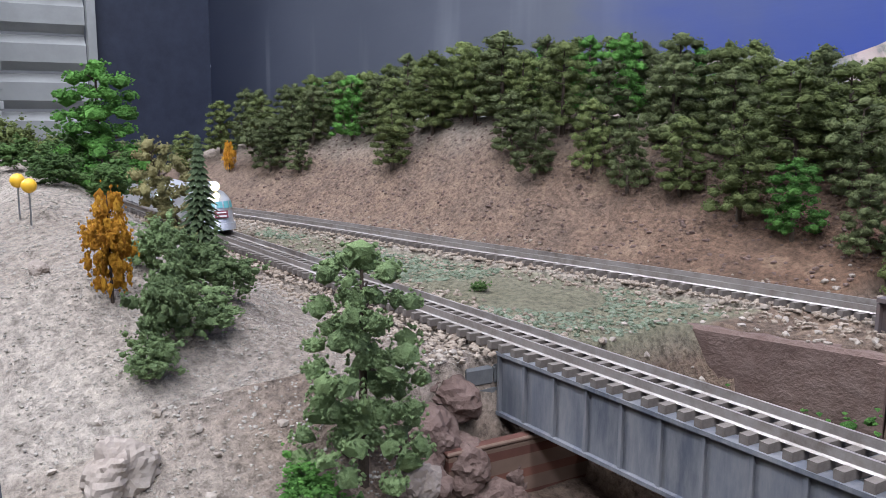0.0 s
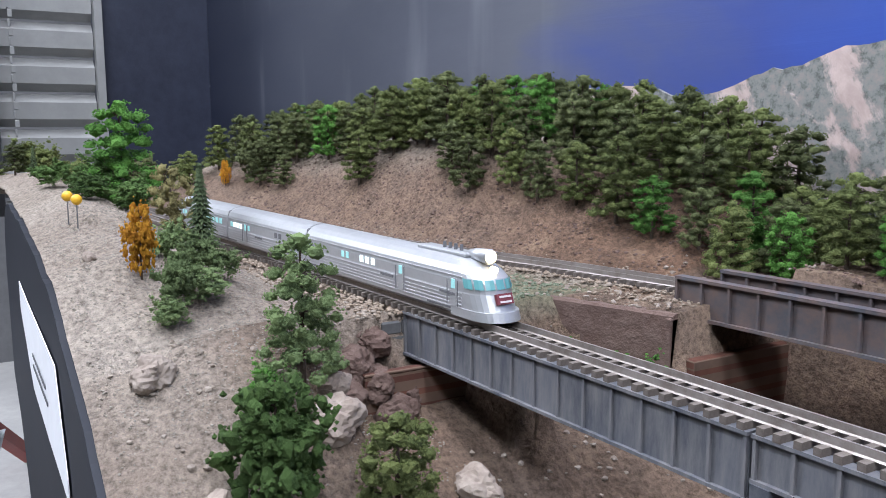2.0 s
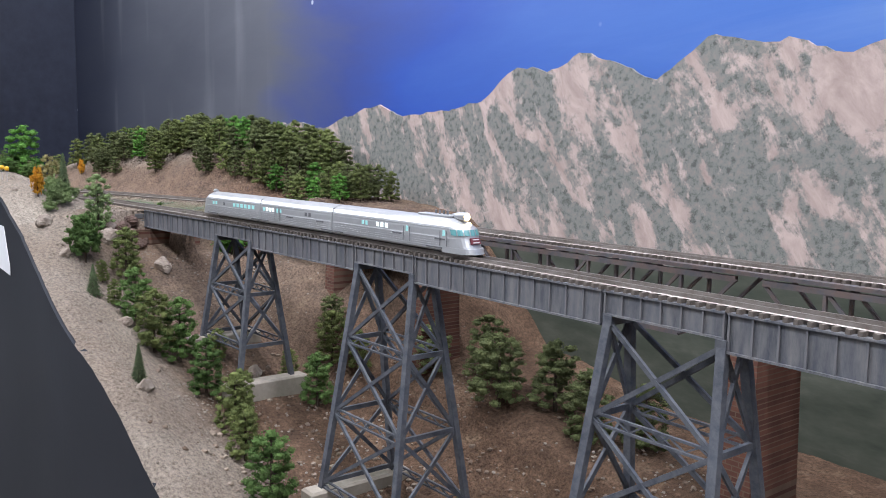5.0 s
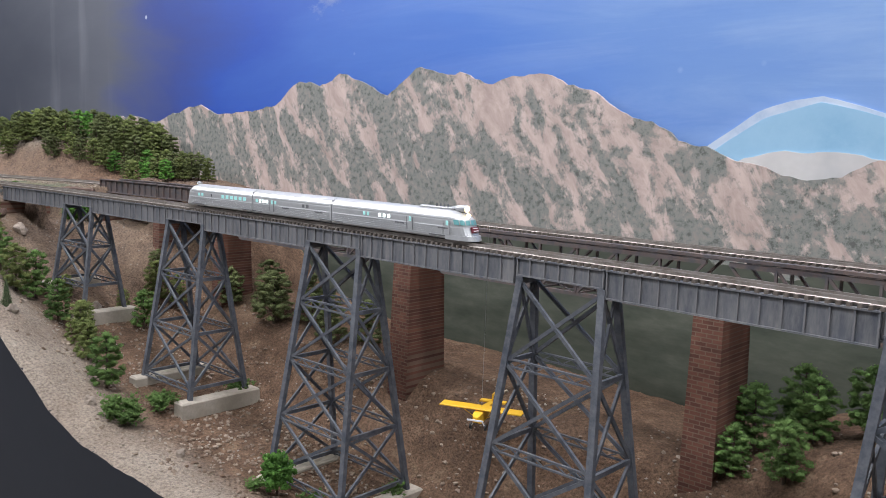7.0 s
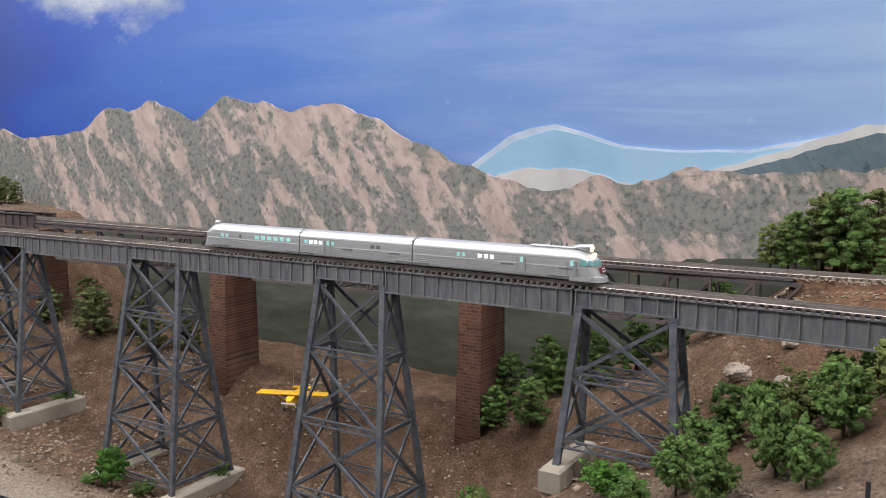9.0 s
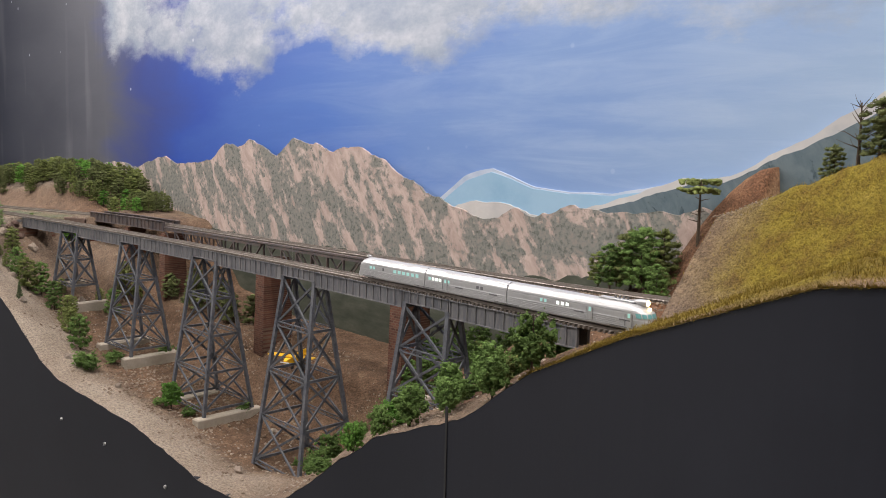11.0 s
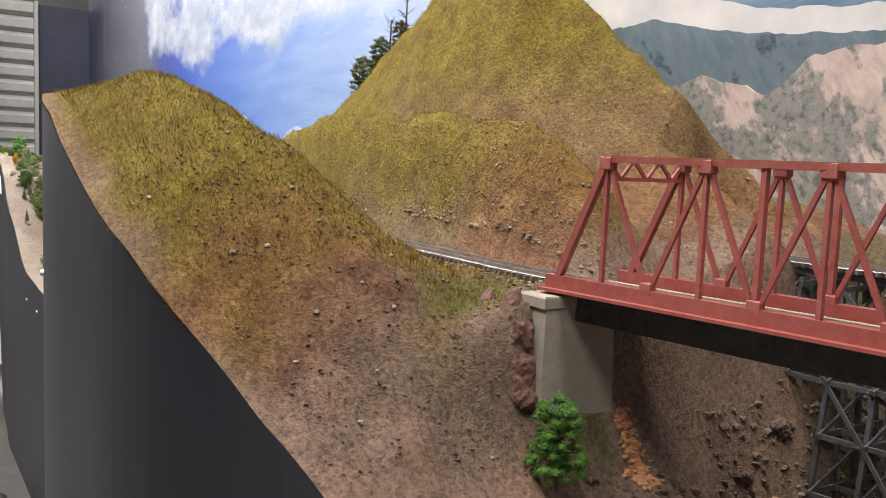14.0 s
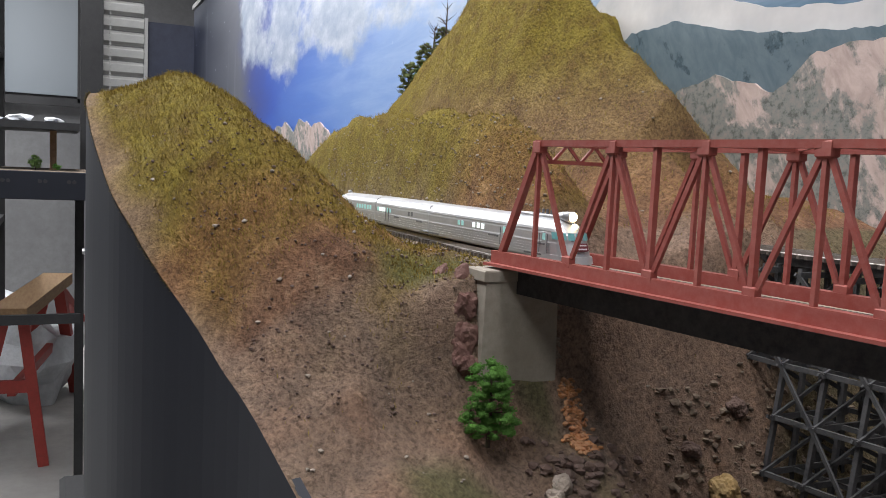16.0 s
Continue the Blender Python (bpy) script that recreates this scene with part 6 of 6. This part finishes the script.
# ---------- room ----------
def room():
    def slab(name, c, s, m, label, cat):
        return tagged(part(name, MB().box(c, s), m), label, cat, kind="structure")
    slab("floor", (-0.5, -1.6, -0.05), (9.0, 5.6, 0.1), FLOORC, "worn grey concrete workshop floor", "floor")
    slab("ceiling", (-0.5, -1.6, 3.35), (9.0, 5.6, 0.1), GALV, "dim metal workshop ceiling", "ceiling")
    # south, east and north walls stay out of view and keep bounced light low
    slab("wall_south", (-0.5, -4.4, 1.65), (9.0, 0.1, 3.3), GALV, "plain unseen workshop wall, dark to limit bounced light", "wall")
    slab("wall_east", (4.0, -1.6, 1.65), (0.1, 5.6, 3.3), GALV, "plain unseen workshop wall, dark to limit bounced light", "wall")
    slab("wall_north", (-0.5, 1.15, 1.65), (9.0, 0.1, 3.3), GALV, "plain unseen workshop wall, dark to limit bounced light", "wall")
    slab("wall_west", (-4.95, -1.6, 1.65), (0.1, 5.6, 3.3), GALV, "pale corrugated workshop wall", "wall")
    slab("wall_end", (-1.36, 0.165, 0.87), (0.05, 0.21, 1.74), NAVY, "dark navy painted end panel", "wall")
    slab("wall_end_trim", (-1.33, 0.062, 0.87), (0.02, 0.012, 1.76), DOORMETAL, "grey metal edge strip", "trim")
    # roll-up shutter
    sh = tagged(new("door_1"), "galvanised roll-up shutter with horizontal slats", "door", kind="structure")
    for i in range(18, 46):
        part("slat", MB().loft([[(-1.352, y, 0.05 + 0.055 * i), (-1.338, y, 0.062 + 0.055 * i), (-1.338, y, 0.088 + 0.055 * i), (-1.352, y, 0.101 + 0.055 * i)] for y in (-0.085, 0.055)]), DOORMETAL, sh)
    ch = MB()
    for i in range(70):
        ch.box((-1.30, -0.066 + 0.002 * (i % 2), 0.9 + 0.0135 * i), (0.004, 0.006 if i % 2 else 0.003, 0.012), bev=0.001)
    tagged(part("door_chain", ch, DOORMETAL), "hanging steel pull chain", "chain")
    slab("door_jamb", (-1.34, -0.125, 2.1), (0.06, 0.075, 1.95), BLACK, "black steel door jamb", "trim")
    # side layout on a black frame
    sl = thing("side_layout", "second model layout with black fascia and drawer holes", "model layout")
    part("fascia", MB().box((-0.755, -0.60, 1.137), (0.012, 0.95, 0.085), bev=0.002), FASCIA, sl)
    part("scenery", MB().box((-1.0, -0.62, 1.175), (0.5, 0.95, 0.012), bev=0.004), BALLAST, sl)
    for y in (-0.19, -0.205, -0.27, -0.285, -0.37, -0.385):
        part("finger_hole", MB().tube((-0.748, y, 1.150), (-0.7485, y, 1.150), 0.006, 0.006, 14), BLACK, sl)
    for x, y in ((-1.2, -0.166), (-0.80, -1.02), (-1.2, -1.02)):
        part("leg", MB().box((x, y, 0.55), (0.03, 0.03, 1.1)), BLACK, sl)
    part("post", MB().box((-0.95, -0.25, 1.245), (0.02, 0.02, 0.13)), WOOD, sl, "raw pine post")
    part("upper_shelf", MB().box((-1.02, -0.65, 1.318), (0.5, 0.95, 0.022)), BLACK, sl, "black upper shelf")
    part("cross_rail", MB().box((-0.8, -0.62, 0.72), (0.02, 0.9, 0.03)), BLACK, sl)
    rnd = random.Random(9)
    cl = thing("packing_sheets", "crumpled pale plastic sheeting on the shelf", "sheeting")
    for i in range(9):
        sheet = MB()
        sheet.blob((-0.85 - 0.3 * rnd.random(), -0.25 - 0.09 * i, 1.338), rnd.uniform(0.02, 0.05), rnd, 0.4, 0.3, 1)
        part("sheet", sheet, CLUTTER, cl)
    tree("round", 1, -0.86, -0.30, 0.05, MID, "small green model tree on the side layout", "tree", z=1.18)
    tree("bush", 1, -0.84, -0.24, 0.025, BRIGHT, "bright green model bush on the side layout", "bush", z=1.18)
    wb = thing("dust_sheets", "pale dust sheets heaped below the benches", "sheeting")
    for i in range(8):
        sheet = MB()
        q = rnd.uniform(0.12, 0.28)
        sheet.blob((-2.4 - rnd.random(), -0.35 - 0.16 * i, q * 0.8), q, rnd, 0.9, 0.3, 1)
        part("sheet", sheet, CLUTTER, wb)
    # red sawhorse
    sh2 = thing("sawhorse", "red painted wooden sawhorse with a raw plank top", "sawhorse")
    part("top_plank", MB().beam((-1.42, -0.405, 0.625), (-2.42, -0.235, 0.625), 0.13, 0.05), WOOD, sh2)
    for a, b in (((-1.55, -0.36, 0.60), (-1.53, -0.285, 0.0)), ((-1.55, -0.42, 0.60), (-1.56, -0.56, 0.0)), ((-2.28, -0.23, 0.60), (-2.62, -0.15, 0.0)), ((-2.28, -0.29, 0.60), (-2.60, -0.42, 0.0))):
        part("leg", MB().beam(a, b, 0.05, 0.04), REDWOOD, sh2)
    part("brace", MB().beam((-1.545, -0.335, 0.32), (-1.55, -0.48, 0.32), 0.02, 0.05), REDWOOD, sh2)
    part("stretcher", MB().beam((-1.55, -0.40, 0.30), (-2.40, -0.26, 0.30), 0.03, 0.04), REDWOOD, sh2)
    pr = thing("timber_prop", "dark stained timber prop leaning to the floor", "prop")
    part("pole", MB().beam((-2.45, -0.22, 0.55), (-3.30, 0.03, 0.02), 0.045, 0.04), REDWOOD, pr)
    # window in the far wall
    wf = tagged(new("window_1"), "black framed workshop window with pale light", "window", kind="structure")
    part("pane", MB().box((-4.86, -0.7, 2.1), (0.02, 1.2, 0.9)), WINDOWG, wf)
    for y in (-1.32, -0.7, -0.08):
        part("mullion", MB().box((-4.82, y, 2.1), (0.05, 0.06, 1.0)), BLACK, wf)
    for z in (1.6, 2.6):
        part("window_rail", MB().box((-4.82, -0.7, z), (0.05, 1.3, 0.06)), BLACK, wf)
    rack = thing("steel_rack", "dark steel rack with shelves of equipment", "rack")
    for x in (-2.7, -1.9):
        for y in (-1.25, -0.5):
            part("upright", MB().box((x, y, 1.1), (0.04, 0.04, 2.2)), BLACK, rack)
    for z in (0.9, 1.7, 2.18):
        part("shelf", MB().box((-2.3, -0.875, z), (0.84, 0.79, 0.03)), BLACK, rack)
    part("cabinet", MB().box((-2.3, -0.8, 1.95), (0.6, 0.5, 0.42), bev=0.01), BLACK, rack)
    tool = thing("tool_case", "black tool case with a yellow latch beneath the fascia", "tool case")
    part("case", MB().box((0.25, -0.19, 0.5), (0.18, 0.08, 0.12), bev=0.01), BLACK, tool)
    part("latch", MB().box((0.30, -0.235, 0.53), (0.05, 0.012, 0.03), bev=0.004), YELLOW, tool)
    us = thing("under_bench", "black low bench beneath the layout", "bench")
    part("seat", MB().box((0.25, -0.12, 0.425), (0.3, 0.25, 0.03)), BLACK, us)
    for x in (0.12, 0.38):
        part("panel_leg", MB().box((x, -0.12, 0.205), (0.02, 0.24, 0.41)), BLACK, us)
    slab("layout_frame", (0.8, 0.03, 0.72), (3.0, 0.22, 0.10), BLACK, "dark benchwork under the scenery", "benchwork")


WINDOWG = glow("pale_daylight_pane", (0.16, 0.18, 0.20), 0.12)
room()
motions()
